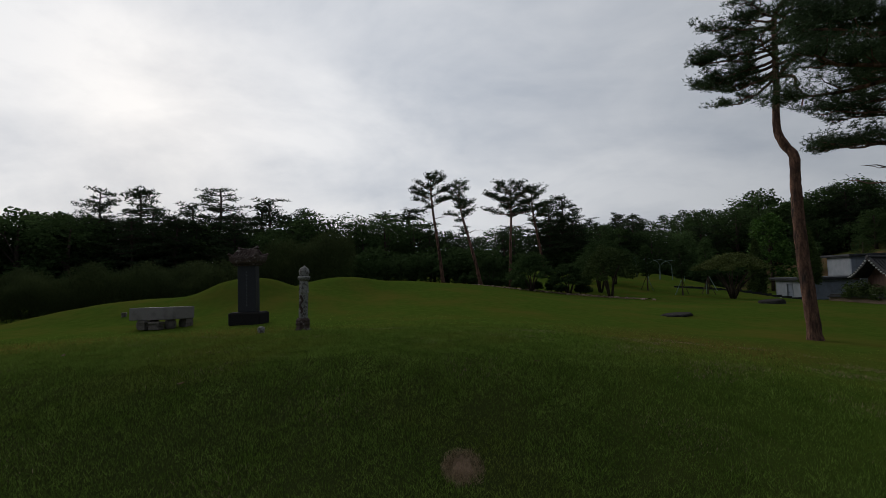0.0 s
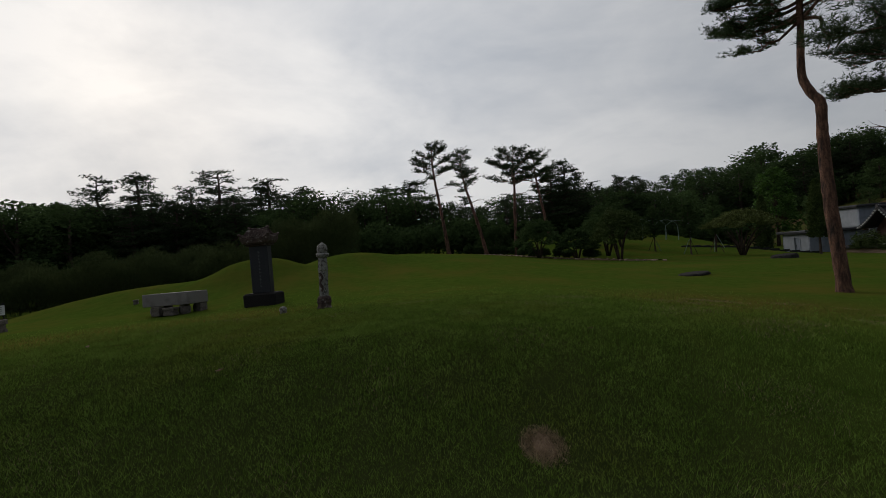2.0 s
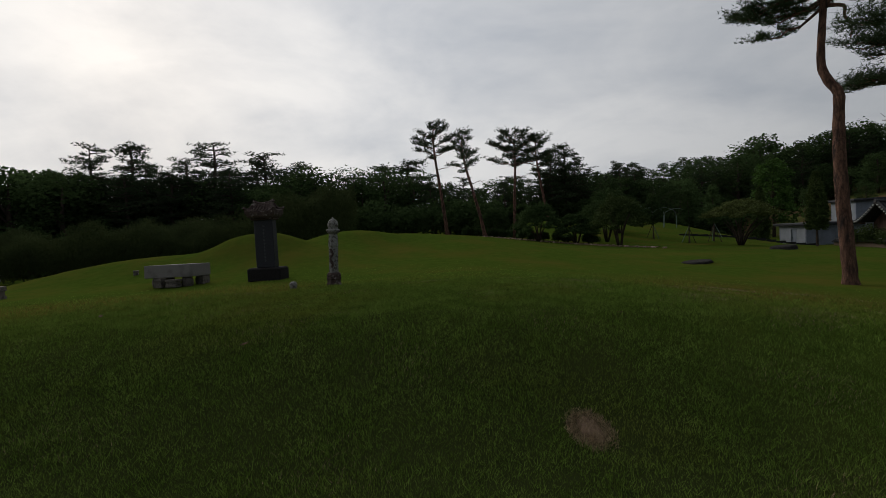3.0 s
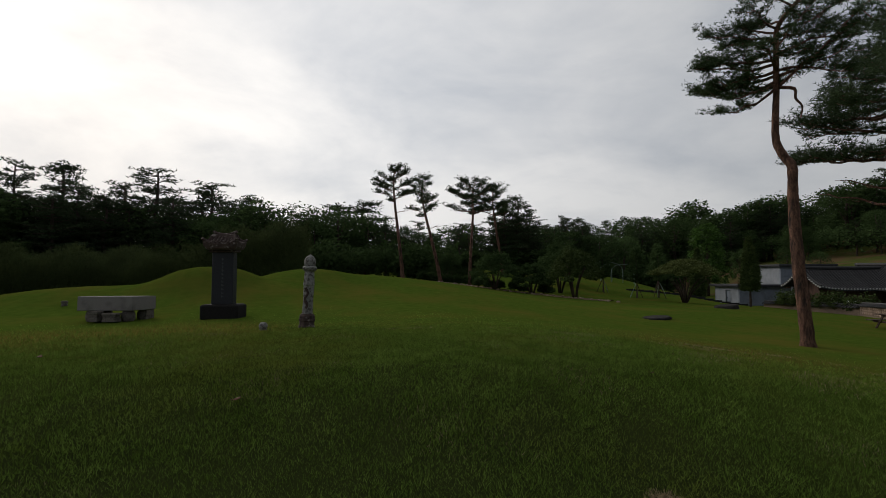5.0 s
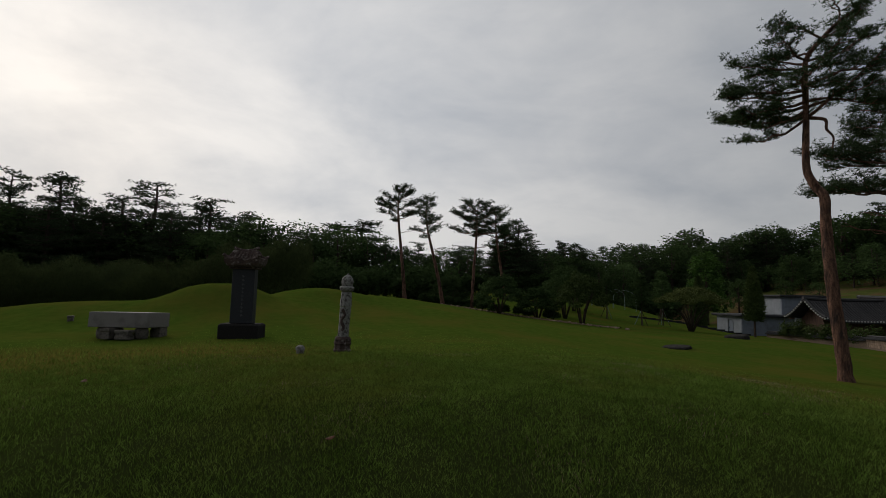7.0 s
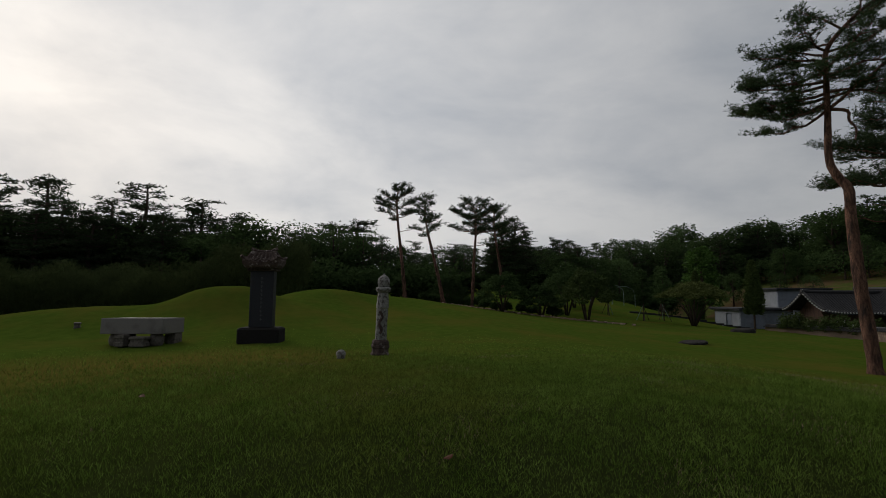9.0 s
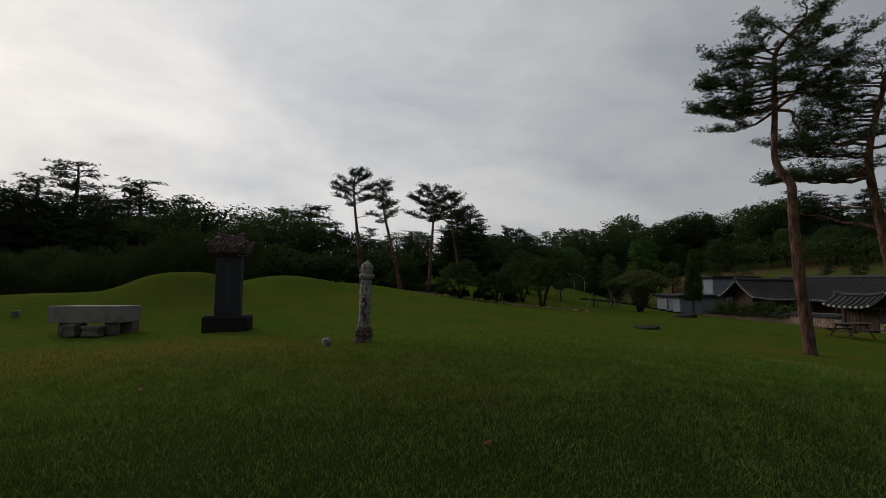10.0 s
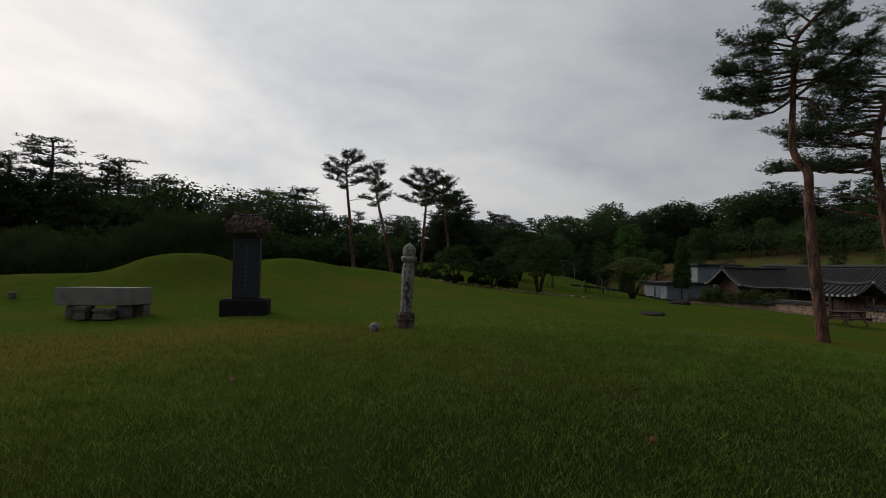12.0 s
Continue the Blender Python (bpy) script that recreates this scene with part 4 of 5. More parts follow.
fan_tree("ornamental_pine", "dark ornamental tree at the end of the lawn", 18.8, 50.5, 4.6, 2.6, 5, 77, LEAVES, 0.25)


def young_tree(x, y, h, r, seed, mat, label):
    rng = np.random.default_rng(seed)
    t = thing("young_tree", label, "tree", at_ground(x, y), "young planted trees")
    part("trunk", Shape().tube([(0, 0, -0.1), (0.05, 0, h * 0.4), (0, 0.05, h * 0.95)], [0.06, 0.045, 0.012], 6), BARK, t)
    for k in range(3):
        a = 2.1 * k + seed
        part("stake", Shape().tube([(math.sin(a) * 0.7, math.cos(a) * 0.7, -0.1), (math.sin(a) * 0.05, math.cos(a) * 0.05, 1.35)], [0.03, 0.03], 5), GREEN_METAL if k == 0 else BARK, t)
    pts = []
    for i in range(16):
        f = i / 15
        a = i * 2.4
        c = (math.sin(a) * r * 0.55 * math.sin(math.pi * (0.12 + 0.86 * f)), math.cos(a) * r * 0.55 * math.sin(math.pi * (0.12 + 0.86 * f)), h * (0.36 + 0.62 * f))
        pts.append(pad_points(c, r * 0.42, r * 0.40, 120, rng))
    part("crown", triangles("crown", leaf_quads(np.concatenate(pts), 0.17, rng), mat), mat, t)


young_tree(22.1, 42.9, 4.6, 1.0, 81, LEAVES, "slender young tree tied to stakes on the lawn")
young_tree(25.4, 44.6, 5.0, 0.95, 82, LEAVES, "small young tree tied to stakes on the lawn")
young_tree(20.5, 46.5, 4.2, 1.1, 83, LEAVES, "young dark-leaved tree tied to stakes on the lawn")
young_tree(27.8, 48.5, 5.2, 1.2, 84, LEAVES, "young dark tree near the garden arches")


def column_tree(x, y, top, r, seed, mat, label, foot=0.2):
    rng = np.random.default_rng(seed)
    z = gz(x, y)
    h = top - z
    t = thing("columnar_conifer", label, "conifer", pose(x, y, z))
    part("trunk", Shape().tube([(0, 0, -0.1), (0, 0, h * 0.9)], [0.12, 0.02], 6), BARK, t)
    n = 4200
    f = rng.random(n) ** 0.8
    a = rng.uniform(0, 2 * math.pi, n)
    rr = r * (1 - f ** 1.8) ** 0.8 * (0.82 + 0.18 * np.sin(a * 5 + f * 9)) * rng.uniform(0.45, 1.1, n)
    p = np.stack([np.sin(a) * rr, np.cos(a) * rr, foot + f * (h - foot)], 1)
    part("crown", triangles("crown", tufts(p, 0.32, 0.05, 4, rng, 0.9), mat), mat, t)


column_tree(33.6, 42.5, 4.8, 0.9, 91, SHRUB, "slender dark conifer with a bare foot before the shed", 1.5)
column_tree(38.6, 57.0, 4.6, 1.1, 92, SHRUB, "dark columnar conifer behind the shed")
light_tree = thing("bright_leaved_tree", "rounded tree with fresh bright green leaves", "tree", at_ground(49, 69))
broadleaf(light_tree, 9.74 - gz(49, 69), 3.4, 93, BARK, LEAVES_BRIGHT, 34, 170, 0.34, 0.2, 0.15)


def bush(name, x, y, w, h, seed, mat, label, flowers=0):
    rng = np.random.default_rng(seed)
    t = thing(name, label, "shrub", at_ground(x, y))
    lumps = []
    for i in range(9):
        a, f = i * 2.4, math.sqrt((i + 0.3) / 9)
        lumps.append(pad_points((math.sin(a) * f * w * 0.6, math.cos(a) * f * w * 0.6, h * (0.5 - 0.2 * f)), w * 0.42, h * 0.5, 170, rng))
    p = np.concatenate(lumps)
    p[:, 2] = np.maximum(p[:, 2], 0.04)
    part("foliage", triangles("foliage", leaf_quads(p, 0.15, rng), mat), mat, t)
    part("stem", Shape().tube([(0, 0, -0.1), (0.05, 0, h * 0.5)], [0.05, 0.02], 5), BARK, t)
    for k in range(flowers):
        c = lumps[k % 9][k]
        part("blossom", triangles("blossom", leaf_quads(np.asarray(c) + rng.normal(0, 0.05, (14, 3)) + (0, 0, 0.1), 0.12, rng), FLOWER), FLOWER, t, "white blossom cluster")


for k in range(8):
    bush("hedge_bush", 2.6 + 0.95 * k, 53.0 - 0.15 * k, 0.75, 1.25, 110 + k, LEAVES, "low dark clipped hedge bush under the pines")
rb = random.Random(12)
for k in range(7):
    bush("bed_shrub", 7.2 + 0.9 * k + rb.uniform(-0.3, 0.3), 44.4 - 0.75 * k + rb.uniform(-0.6, 0.6), 0.7, rb.uniform(0.7, 1.1), 130 + k, LEAVES, "low dark shrub in the planted bed")
for k in range(7):
    bush("garden_shrub", 38.2 - 0.12 * k, 43.6 - 1.5 * k, 1.0, 2.15 + 0.3 * math.sin(k * 2.1), 150 + k, SHRUB, "leafy garden shrub behind the tiled wall", 4 if k in (2, 4, 5) else 0)


def ribbon(name, pts, width, lift, mat, label, category, wavy=0.0):
    """A strip of bed that follows the ground."""
    line = bend([(x, y, 0) for x, y in pts], 14)
    rng = np.random.default_rng(4)
    v, f = [], []
    for i, p in enumerate(line):
        d = (line[min(i + 1, len(line) - 1)] - line[max(i - 1, 0)]).normalized()
        for k in range(5):
            o = (k / 4 - 0.5) * width * (1 + wavy * math.sin(i * 0.7))
            x, y = p.x - d.y * o, p.y + d.x * o
            v.append((x, y, gz(x, y) + lift * (1 - abs(k - 2) / 2) - 0.02 * (abs(k - 2) == 2) + rng.uniform(0, 0.01)))
    for i in range(len(line) - 1):
        f += [(i * 5 + k, i * 5 + k + 1, i * 5 + k + 6, i * 5 + k + 5) for k in range(4)]
    return solid(name, Shape().add(v, f), mat, label, category, kind="structure", shade=True)


ribbon("soil_bed", [(3.5, 50.6), (7.6, 45.6), (11.0, 39.4), (13.0, 35.6), (15.0, 33.9)], 1.7, 0.07, SOIL, "bare reddish soil bed under the ornamental trees", "soil bed", 0.25)
for k in range(30):
    f = k / 29
    x, y = 4.0 + 10.6 * f + rb.uniform(-0.2, 0.2), 49.4 - 15.8 * f + rb.uniform(-0.3, 0.3) - 1.0
    boulder("edging_stone", "small pale stone edging the soil bed", at_ground(x, y, rb.uniform(0, 180), 0.02), rb.uniform(0.10, 0.22), rb.uniform(0.08, 0.15), rb.uniform(0.09, 0.16), k + 20, WALL_STONE)
edging = Shape()
for k in range(14):
    x0, y0, x1, y1 = 24.5 + 0.95 * k, 49.2 - 0.10 * k, 24.5 + 0.95 * (k + 1), 49.2 - 0.10 * (k + 1)
    edging.box((x0 + x1) / 2, (y0 + y1) / 2, gz(x0, y0) - 0.1, 0.97, 0.06, 0.24, math.atan2(y1 - y0, x1 - x0))
solid("black_edging", edging, BLACK_PLASTIC, "low black edging sheet along the end of the lawn", "edging")

for k in range(5):
    t = thing("garden_arch", "pale green metal pipe arch in the garden", "garden arch", at_ground(22.6 + 1.1 * k, 57.0 - 0.6 * k, -25), "garden arches")
    part("hoop", Shape().tube([(1.3 * math.cos(a), 0, 1.35 + 1.0 * math.sin(a)) for a in np.linspace(0, math.pi, 13)], [0.017] * 13, 6), GREEN_METAL, t)
    for sx in (-1.3, 1.3):
        part("post", Shape().tube([(sx, 0, -0.1), (sx, 0, 1.37)], [0.035, 0.035], 6), GREEN_METAL, t)


# ---- the house, its wall and yard ----
TURN_H = -8.0


def flat_roof_block(name, label, m, lx, ly, z0, z1, wall_mat, side_mat, door_at=None):
    """A plain plastered block with wall slabs, a door on its short side and a flat roof sheet that overhangs."""
    t = thing(name, label, "building", m)
    th = 0.2
    part("front_wall", Shape().box(lx / 2, th / 2, z0, lx, th, z1 - z0), wall_mat, t)
    part("rear_wall", Shape().box(lx / 2, ly - th / 2, z0, lx, th, z1 - z0), wall_mat, t)
    part("end_wall", Shape().box(lx - th / 2, ly / 2, z0, th - 0.004, ly - 2 * th, z1 - z0), wall_mat, t)
    if door_at:
        a, w, h = door_at
        part("side_wall", Shape().box(th / 2, th + (a - th) / 2, z0, th, a - th, z1 - z0).box(th / 2, (a + w + ly - th) / 2, z0, th, ly - th - a - w, z1 - z0).box(th / 2, a + w / 2, z0 + h, th, w, z1 - z0 - h), side_mat, t, "paler plastered side wall")
        d = part("door", Shape().box(0.10, a + w / 2, z0, 0.05, w - 0.02, h - 0.02, bevel=0.01), PLASTER, t, "grey plain door")
        part("handle", Shape().box(0.06, a + w * 0.82, z0 + h * 0.5, 0.05, 0.04, 0.12), BLACK_PLASTIC, d)
        part("door_frame", Shape().box(-0.01, a - 0.03, z0, 0.06, 0.06, h).box(-0.01, a + w + 0.03, z0, 0.06, 0.06, h).box(-0.01, a + w / 2, z0 + h, 0.06, w + 0.12, 0.06), PLASTER_PALE, t)
    else:
        part("side_wall", Shape().box(th / 2, ly / 2, z0, th, ly - 2 * th, z1 - z0), side_mat, t, "paler plastered side wall")
    part("roof", Shape().box(lx / 2, ly / 2, z1, lx + 0.7, ly + 0.7, 0.10).box(lx / 2, ly / 2, z1 + 0.1, lx + 0.9, ly + 0.9, 0.2, bevel=0.02), ROOF_FLAT, t, "dark flat overhanging roof")
    return t


flat_roof_block("garden_shed", "low grey plastered shed with a dark flat roof", pose(37.4, 48.5, 0, 0, 0, TURN_H), 6.3, 4.7, -2.4, -0.10, PLASTER, PLASTER_PALE, (1.6, 0.95, 1.95))
flat_roof_block("storehouse", "taller grey plastered storehouse with a flat roof", pose(46.4, 52.6, 0, 0, 0, TURN_H), 6.2, 4.0, -2.6, 2.25, PLASTER, PLASTER_PALE)


def hanok_roof(parent, length, half, ze, zr, near, far, verge=True, step=0.29):
    """Curved tiled roof: ridge along local x, slopes to both sides, rows of cover tiles with white lime ends."""
    def zz(f, u):
        return ze + (zr - ze) * (1 - f) ** 1.3 + 0.28 * abs(2 * u - 1) ** 4 * (0.35 + 0.65 * f)

    deck = Shape()
    n, k = 16, 7
    v, f = [], []
    for i in range(n + 1):
        u = i / n
        for j in range(-k, k + 1):
            q = abs(j) / k
            v.append((u * length, half * j / k, zz(q, u)))
        for j in range(-k, k + 1):
            q = abs(j) / k
            v.append((u * length, half * j / k, zz(q, u) - 0.16))
    w = 2 * k + 1
    for i in range(n):
        a, b = i * 2 * w, (i + 1) * 2 * w
        for j in range(w - 1):
            f.append((a + j, b + j, b + j + 1, a + j + 1))
            f.append((a + w + j, a + w + j + 1, b + w + j + 1, b + w + j))
        f += [(a, a + w, b + w, b), (a + w - 1, b + w - 1, b + 2 * w - 1, a + 2 * w - 1)]
    for a in (0, n * 2 * w):
        f += [(a + j, a + j + 1, a + w + j + 1, a + w + j) for j in range(w - 1)]
    deck.add(v, f)
    roof = part("roof", deck, ROOF_TILE, parent, "dark grey tiled roof with upturned ends")
    ridge_line = [(u * length, 0, zz(0, u) + 0.10) for u in np.linspace(-0.01, 1.01, 11)]
    part("ridge", Shape().tube(ridge_line, [0.17] * 11, 8), ROOF_TILE, roof)
    for u in (0, 1):
        part("ridge_end", Shape().box(u * length, 0, zz(0, u) + 0.02, 0.10, 0.24, 0.22, bevel=0.03), TILE_END, roof, "white lime ridge end")
    rows = int(length / step)
    cache = {}
    for sgn, build in ((-1, near), (1, far)):
        if not build:
            continue
        for i in range(rows + 1):
            u = (i + 0.5) / (rows + 1)
            key = (sgn, round(abs(2 * u - 1), 2))
            if key not in cache:
                cache[key] = (Shape().tube([(0, sgn * half * q, zz(q, u) + 0.03) for q in np.linspace(0.06, 1.0, 7)], [0.075] * 7, 6).mesh("roof_rib", ROOF_TILE),
                              Shape().tube([(0, sgn * half * 1.0, zz(1, u) + 0.03), (0, sgn * (half + 0.05), zz(1, u) + 0.02)], [0.072, 0.072], 8).mesh("tile_end", TILE_END))
            a = part("roof_rib", cache[key][0], None, roof)
            a.location.x = u * length
            e = part("tile_end", cache[key][1], None, roof, "white lime tile end")
            e.location.x = u * length
    if verge:
        dot = Shape().tube([(-0.07, 0, 0), (0.02, 0, 0)], [0.066, 0.066], 8).mesh("verge_tile_end", TILE_END)
        m = int(half / 0.23)
        for sgn in (-1, 1):
            part("verge_ridge", Shape().tube([(0.05, sgn * half * q, zz(q, 0) + 0.08) for q in np.linspace(0, 1, 7)], [0.10] * 7, 6), ROOF_TILE, roof)
            for i in range(1, m + 1):
                e = part("verge_tile_end", dot, None, roof, "white lime tile end")
                e.location = (-0.06, sgn * half * i / m, zz(i / m, 0) - 0.05)
    return roof


def hanok(name, label, m, length, half, z0, ze, zr, near, far, bays, open_front=False):
    t = thing(name, label, "house", m)
    hw = half - 0.75
    part("rear_wall", Shape().box(length / 2, hw, z0, length - 0.8, 0.16, ze - z0 + 0.15), PLASTER_PALE, t)
    part("front_wall", Shape().box(length / 2, -hw + (0.9 if open_front else 0), z0, length - 0.8, 0.16, ze - z0 + 0.15), TIMBER, t, "dark timber-panelled wall")
    for x in (1.05, length - 0.45):
        g = Shape().add([(x - 0.08, -hw, ze), (x - 0.08, hw, ze), (x - 0.08, 0, zr - 0.25), (x + 0.08, -hw, ze), (x + 0.08, hw, ze), (x + 0.08, 0, zr - 0.25)], [(0, 2, 1), (3, 4, 5), (0, 1, 4, 3), (1, 2, 5, 4), (2, 0, 3, 5)])
        part("gable", g, TIMBER, t, "dark timber gable")
        part("end_wall", Shape().box(x, 0, z0, 0.16, 2 * hw - 0.17, ze - z0 + 0.02), TIMBER, t)
    for i in range(bays + 1):
        x = 1.05 + (length - 1.5) * i / bays
        part("post", Shape().box(x, -hw - 0.06, z0, 0.2, 0.2, ze - z0 + 0.1, bevel=0.02), TIMBER, t)
    part("beam", Shape().box(length / 2, -hw - 0.06, ze - 0.12, length - 0.5, 0.18, 0.22), TIMBER, t)
    for y in (-0.8 * half, 0.8 * half):
        part("purlin", Shape().box(length / 2, y, ze + 0.02, length - 0.1, 0.12, 0.12), TIMBER, t)
    hanok_roof(t, length, half, ze, zr, near, far)
    return t


hanok("tiled_house_wing", "traditional tiled house wing with a timber gable", pose(38.5, 41.9, 0, 0, 0, TURN_H), 8.6, 2.5, -2.5, -0.05, 1.85, True, False, 4)
hanok("tiled_long_house", "long traditional house with a dark tiled roof", pose(46.9, 43.6, 0, 0, 0, TURN_H - 90), 24.0, 3.0, -2.6, -0.05, 2.15, True, False, 9, True)


def gate(m):
    t = thing("tiled_gatehouse", "small timber gatehouse with a tiled roof", "gate", m)
    for x in (-0.95, 0.95):
        part("post", Shape().box(x, 0, 0, 0.22, 0.22, 1.65, bevel=0.02), TIMBER, t)
    for s in (-1, 1):
        leaf = part("gate_leaf", Shape().box(s * 0.42, 0.0, 0.08, 0.82, 0.06, 1.40), TIMBER, t, "reddish-brown plank gate leaf")
        for k in range(4):
            part("plank", Shape().box(s * 0.42 + (k - 1.5) * 0.2, -0.045, 0.10, 0.185, 0.03, 1.36, bevel=0.006), TIMBER, leaf)
    part("lintel", Shape().box(0, 0, 1.48, 2.3, 0.2, 0.17), TIMBER, t)
    part("sill", Shape().box(0, 0, -0.1, 1.9, 0.24, 0.18), TIMBER, t)
    part("roof_frame", Shape().box(0, -0.5, 1.56, 2.4, 0.12, 0.12).box(0, 0.5, 1.56, 2.4, 0.12, 0.12), TIMBER, t)
    part("roof_base", Shape().box(0, 0, 1.62, 2.3, 1.2, 0.06), TIMBER, t)
    n, L, half = 9, 2.9, 1.0
    v, fa = [], []
    for i, u in enumerate(np.linspace(0, 1, 9)):
        for q in np.linspace(-1, 1, 9):
            v.append(((u - 0.5) * L, q * half, 1.66 + 0.72 * (1 - abs(q)) ** 1.3 + 0.2 * abs(2 * u - 1) ** 4))
        for q in np.linspace(-1, 1, 9):
            v.append(((u - 0.5) * L, q * half, 1.58 + 0.72 * (1 - abs(q)) ** 1.3 + 0.2 * abs(2 * u - 1) ** 4))
    for i in range(8):
        a, b = i * 18, (i + 1) * 18
        for j in range(8):
            fa += [(a + j, b + j, b + j + 1, a + j + 1), (a + 9 + j, a + 10 + j, b + 10 + j, b + 9 + j)]
        fa += [(a, a + 9, b + 9, b), (a + 8, b + 8, b + 17, a + 17)]
    for a in (0, 144):
        fa += [(a + j, a + j + 1, a + 10 + j, a + 9 + j) for j in range(8)]
    roof = part("roof", Shape().add(v, fa), ROOF_TILE, t, "dark tiled gate roof")
    part("ridge", Shape().tube([((u - 0.5) * L, 0, 2.46 + 0.2 * abs(2 * u - 1) ** 4) for u in np.linspace(0, 1, 9)], [0.13] * 9, 8), ROOF_TILE, roof)
    for s in (-1, 1):
        part("ridge_end", Shape().box(s * L / 2, 0, 2.52, 0.10, 0.2, 0.17, bevel=0.03), TILE_END, roof, "white lime ridge end")
    for i in range(n):
        u = (i + 0.5) / n
        lift = 0.2 * abs(2 * u - 1) ** 4
        x = (u - 0.5) * L
        for s in (-1, 1):
            part("roof_rib", Shape().tube([(x, s * half * q, 1.69 + 0.72 * (1 - q) ** 1.3 + lift) for q in np.linspace(0.08, 1, 6)], [0.07] * 6, 6), ROOF_TILE, roof)
            part("tile_end", Shape().tube([(x, s * half, 1.68 + lift), (x, s * (half + 0.05), 1.67 + lift)], [0.08, 0.08], 8), TILE_END, roof, "white lime tile end")
    return t


gate(pose(32.1, 26.1, gz(32.1, 26.1) - 0.08, 0, 0, TURN_H - 90) @ Matrix.Diagonal((1.2, 1.2, 1.05, 1)))


def yard_wall(name, x0, y0, x1, y1, z0, z1, top0, top1, seed, stones):
    """A field-stone wall in clay mortar with a tiled coping; its stones stand proud of the mortar."""
    t = thing(name, "low field-stone wall with a dark tiled coping", "wall", pose(x0, y0, 0, 0, 0, math.degrees(math.atan2(y1 - y0, x1 - x0))))
    L = math.hypot(x1 - x0, y1 - y0)
    core = Shape().add([(0, -0.16, z0 - 0.3), (L, -0.16, z1 - 0.3), (L, 0.16, z1 - 0.3), (0, 0.16, z0 - 0.3), (0, -0.16, top0), (L, -0.16, top1), (L, 0.16, top1), (0, 0.16, top0)],
                       [(0, 3, 2, 1), (4, 5, 6, 7), (0, 1, 5, 4), (1, 2, 6, 5), (2, 3, 7, 6), (3, 0, 4, 7)])
    body = part("core", core, MORTAR, t, "tan clay and stone core")
    r = random.Random(seed)
    shapes = []
    for k in range(5):
        sh, rr = Shape(), random.Random(seed + k)
        ring = []
        for zq, kk in ((-0.5, 0.9), (0, 1.0), (0.5, 0.85)):
            ring.append([(0.5 * kk * math.cos(a) * rr.uniform(0.85, 1.1), 0.5 * kk * math.sin(a) * rr.uniform(0.8, 1.1), zq) for a in np.linspace(0, 2 * math.pi, 8)[:-1]])
        shapes.append(sh.loft(ring).mesh("stone", WALL_STONE))
    if stones:
        for side in (-1, 1):
            h = max(top0 - z0, top1 - z1)
            rows = max(2, int(h / 0.24))
            for row in range(rows):
                x = r.uniform(0, 0.2)
                while x < L - 0.2:
                    w = r.uniform(0.26, 0.48)
                    f = (x + w / 2) / L
                    za, zb = z0 + (z1 - z0) * f, top0 + (top1 - top0) * f
                    s = part("stone", shapes[r.randrange(5)], None, body)
                    s.location = (x + w / 2, side * 0.16, za + (zb - za) * (row + 0.5) / rows)
                    s.scale = (w * 0.92, r.uniform(0.10, 0.16), (zb - za) / rows * 0.88)
                    x += w
    cap = part("coping", Shape().add([(0, -0.36, top0), (0, 0.36, top0), (0, 0, top0 + 0.22), (L, -0.36, top1), (L, 0.36, top1), (L, 0, top1 + 0.22)], [(0, 1, 2), (3, 5, 4), (0, 3, 4, 1), (0, 2, 5, 3), (1, 4, 5, 2)]), ROOF_TILE, t, "dark grey tile coping")
    part("ridge", Shape().tube([(0, 0, top0 + 0.25), (L, 0, top1 + 0.25)], [0.09, 0.09], 6), ROOF_TILE, cap)
    row = Shape().tube([(0, -0.39, 0.03), (0, 0, 0.25), (0, 0.39, 0.03)], [0.06, 0.055, 0.06], 6).mesh("roof_rib", ROOF_TILE)
    end = Shape().tube([(0, -0.41, 0.03), (0, -0.385, 0.03)], [0.062, 0.062], 7).mesh("tile_end", ROOF_TILE)
    n = int(L / 0.32)
    for i in range(n):
        f = (i + 0.5) / n
        for data, nm in ((row, "roof_rib"), (end, "tile_end")):
            o = part(nm, data, None, cap)
            o.location = (f * L, 0, top0 + (top1 - top0) * f)


yard_wall("yard_wall", 38.7, 46.5, 37.0, 34.8, -2.1, -1.75, -1.75, -1.40, 201, False)
yard_wall("yard_wall", 37.0, 34.8, 32.6, 27.5, -1.85, -1.75, -1.25, -0.95, 202, True)
yard_wall("yard_wall", 31.8, 24.7, 29.8, 12.0, -1.75, -1.70, -0.92, -0.92, 203, True)


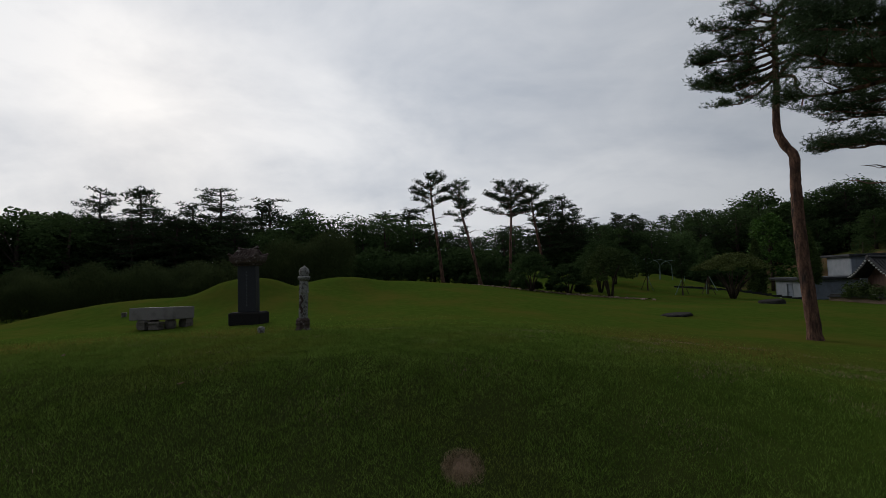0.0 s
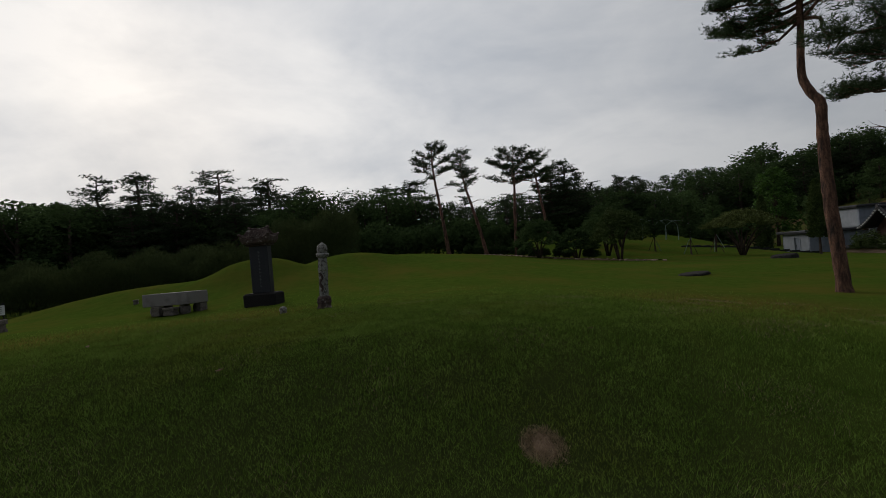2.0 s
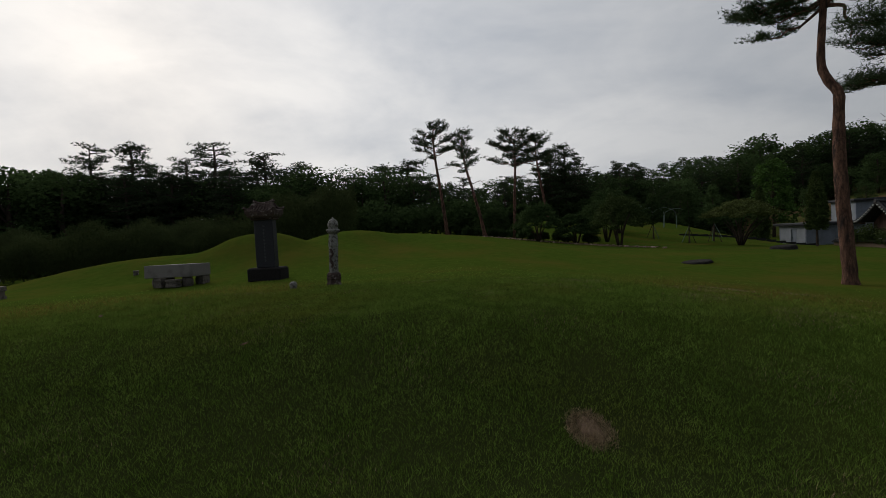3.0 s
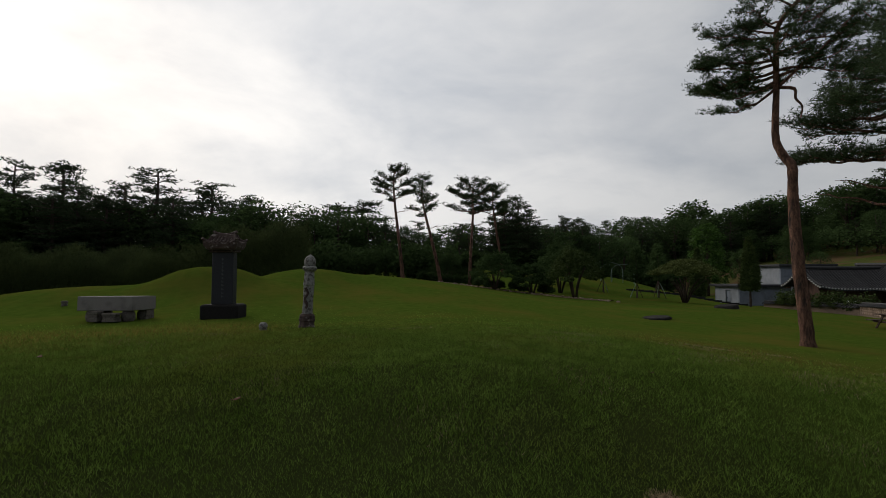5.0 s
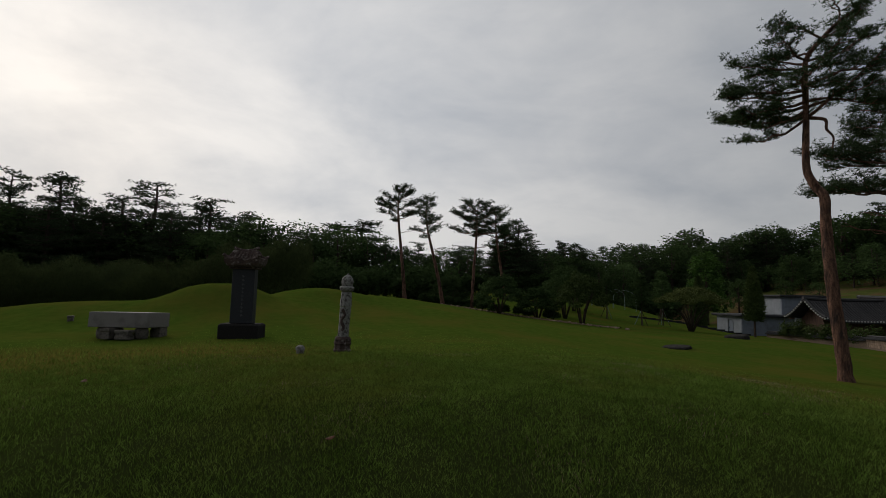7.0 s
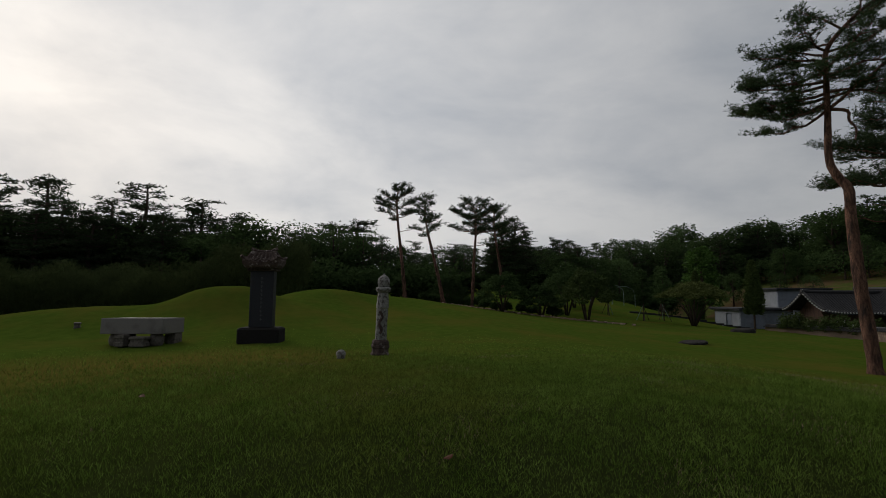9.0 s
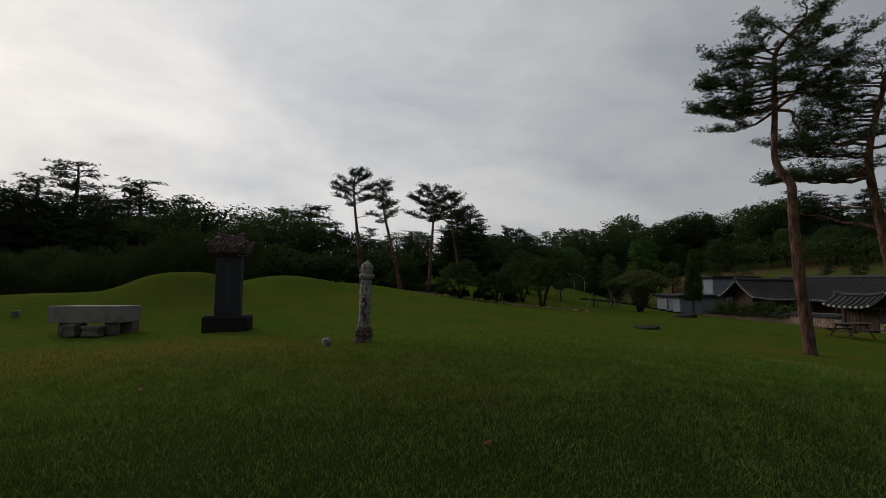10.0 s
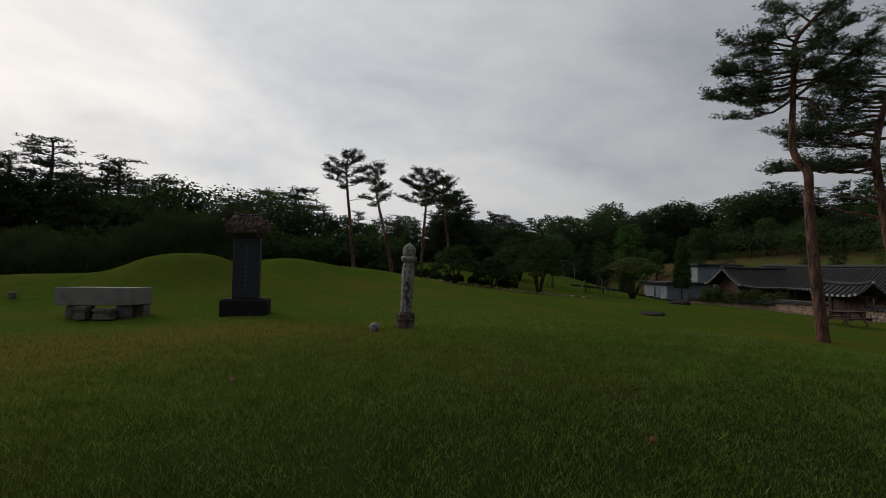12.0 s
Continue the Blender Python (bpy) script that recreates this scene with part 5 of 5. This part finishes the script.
def picnic_table(m):
    t = thing("picnic_table", "dark weathered wooden picnic table with fixed benches", "picnic table", m)
    for k in range(5):
        part("top_plank", Shape().box(0, (k - 2) * 0.15, 0.71, 1.75, 0.14, 0.04, bevel=0.006), TIMBER_GREY, t)
    for s in (-1, 1):
        for k in range(2):
            part("bench_plank", Shape().box(0, s * (0.62 + 0.14 * k), 0.41, 1.75, 0.13, 0.04, bevel=0.006), TIMBER_GREY, t)
    for x in (-0.6, 0.6):
        for s in (-1, 1):
            leg = [[(x - 0.02, s * 0.62 - 0.045, 0), (x + 0.02, s * 0.62 - 0.045, 0), (x + 0.02, s * 0.62 + 0.045, 0), (x - 0.02, s * 0.62 + 0.045, 0)],
                   [(x - 0.02, s * 0.18 - 0.045, 0.71), (x + 0.02, s * 0.18 - 0.045, 0.71), (x + 0.02, s * 0.18 + 0.045, 0.71), (x - 0.02, s * 0.18 + 0.045, 0.71)]]
            part("leg", Shape().loft(leg), TIMBER_GREY, t)
        part("bearer", Shape().box(x + 0.042, 0, 0.32, 0.04, 1.5, 0.09), TIMBER_GREY, t)
        part("batten", Shape().box(x + 0.042, 0, 0.62, 0.04, 0.7, 0.09), TIMBER_GREY, t)
    return t


picnic_table(at_ground(21.7, 19.8, -6))


# ---- lawn's western edge ----
incense_stand("stone_stand", "pale stone stand with a flat top slab on the lawn", at_ground(-14.85, 15.35, 8), 0.46, 0.40, 0.40)
sign = thing("notice_board", "white notice board on two dark posts", "sign", pose(-24.2, 25.2, -0.78, 0, 0, 42))
part("panel", Shape().box(0, 0, 0.85, 0.72, 0.04, 0.52), WHITE_PANEL, sign, "white notice panel")
for sx in (-0.3, 0.3):
    part("post", Shape().box(sx, 0.05, -0.2, 0.06, 0.06, 1.7), BLACK_PLASTIC, sign)
part("hood", Shape().box(0, 0, 1.42, 0.78, 0.14, 0.05, bevel=0.01), BLACK_PLASTIC, sign)
lines = Shape()
for k in range(4):
    lines.box(0, -0.024, 0.96 + 0.1 * k, 0.5, 0.006, 0.02)
part("lettering", lines, DARK_STONE, sign, "rows of small dark writing")["kind"] = "stuff"
hut = thing("thatched_shelter", "round shelter with a low grey thatched roof", "shelter", pose(-29.0, 24.5, -1.1))
part("roof", Shape().lathe([(2.3, 1.65), (2.35, 1.75), (1.7, 2.05), (0.9, 2.3), (0.1, 2.45)], 20), THATCH, hut, shade=True)
for k in range(6):
    a = k * math.pi / 3
    part("post", Shape().tube([(1.8 * math.cos(a), 1.8 * math.sin(a), -0.4), (1.8 * math.cos(a), 1.8 * math.sin(a), 1.9)], [0.08, 0.08], 7), TIMBER, hut)
incense_stand("stone_marker", "small dark stone marker on the grass berm", at_ground(-12.8, 19.1, 20), 0.18, 0.16, 0.17)
for x, y, a in ((-3.13, 5.68, 30), (-5.9, 7.4, 100), (1.2, 6.1, 200)):
    leaf = thing("fallen_leaf", "curled reddish-brown fallen leaf on the grass", "leaf", at_ground(x, y, a, 0.03))
    part("blade", Shape().add([(-0.045, 0, 0.012), (-0.015, -0.026, 0.004), (0.02, -0.022, 0.01), (0.05, 0, 0.025), (0.02, 0.024, 0.014), (-0.015, 0.026, 0.006), (-0.045, 0, 0.008), (0.05, 0, 0.021)], [(0, 1, 2, 3, 4, 5), (6, 5, 4, 7), (6, 7, 2, 1)]), LEAF_BROWN, leaf)
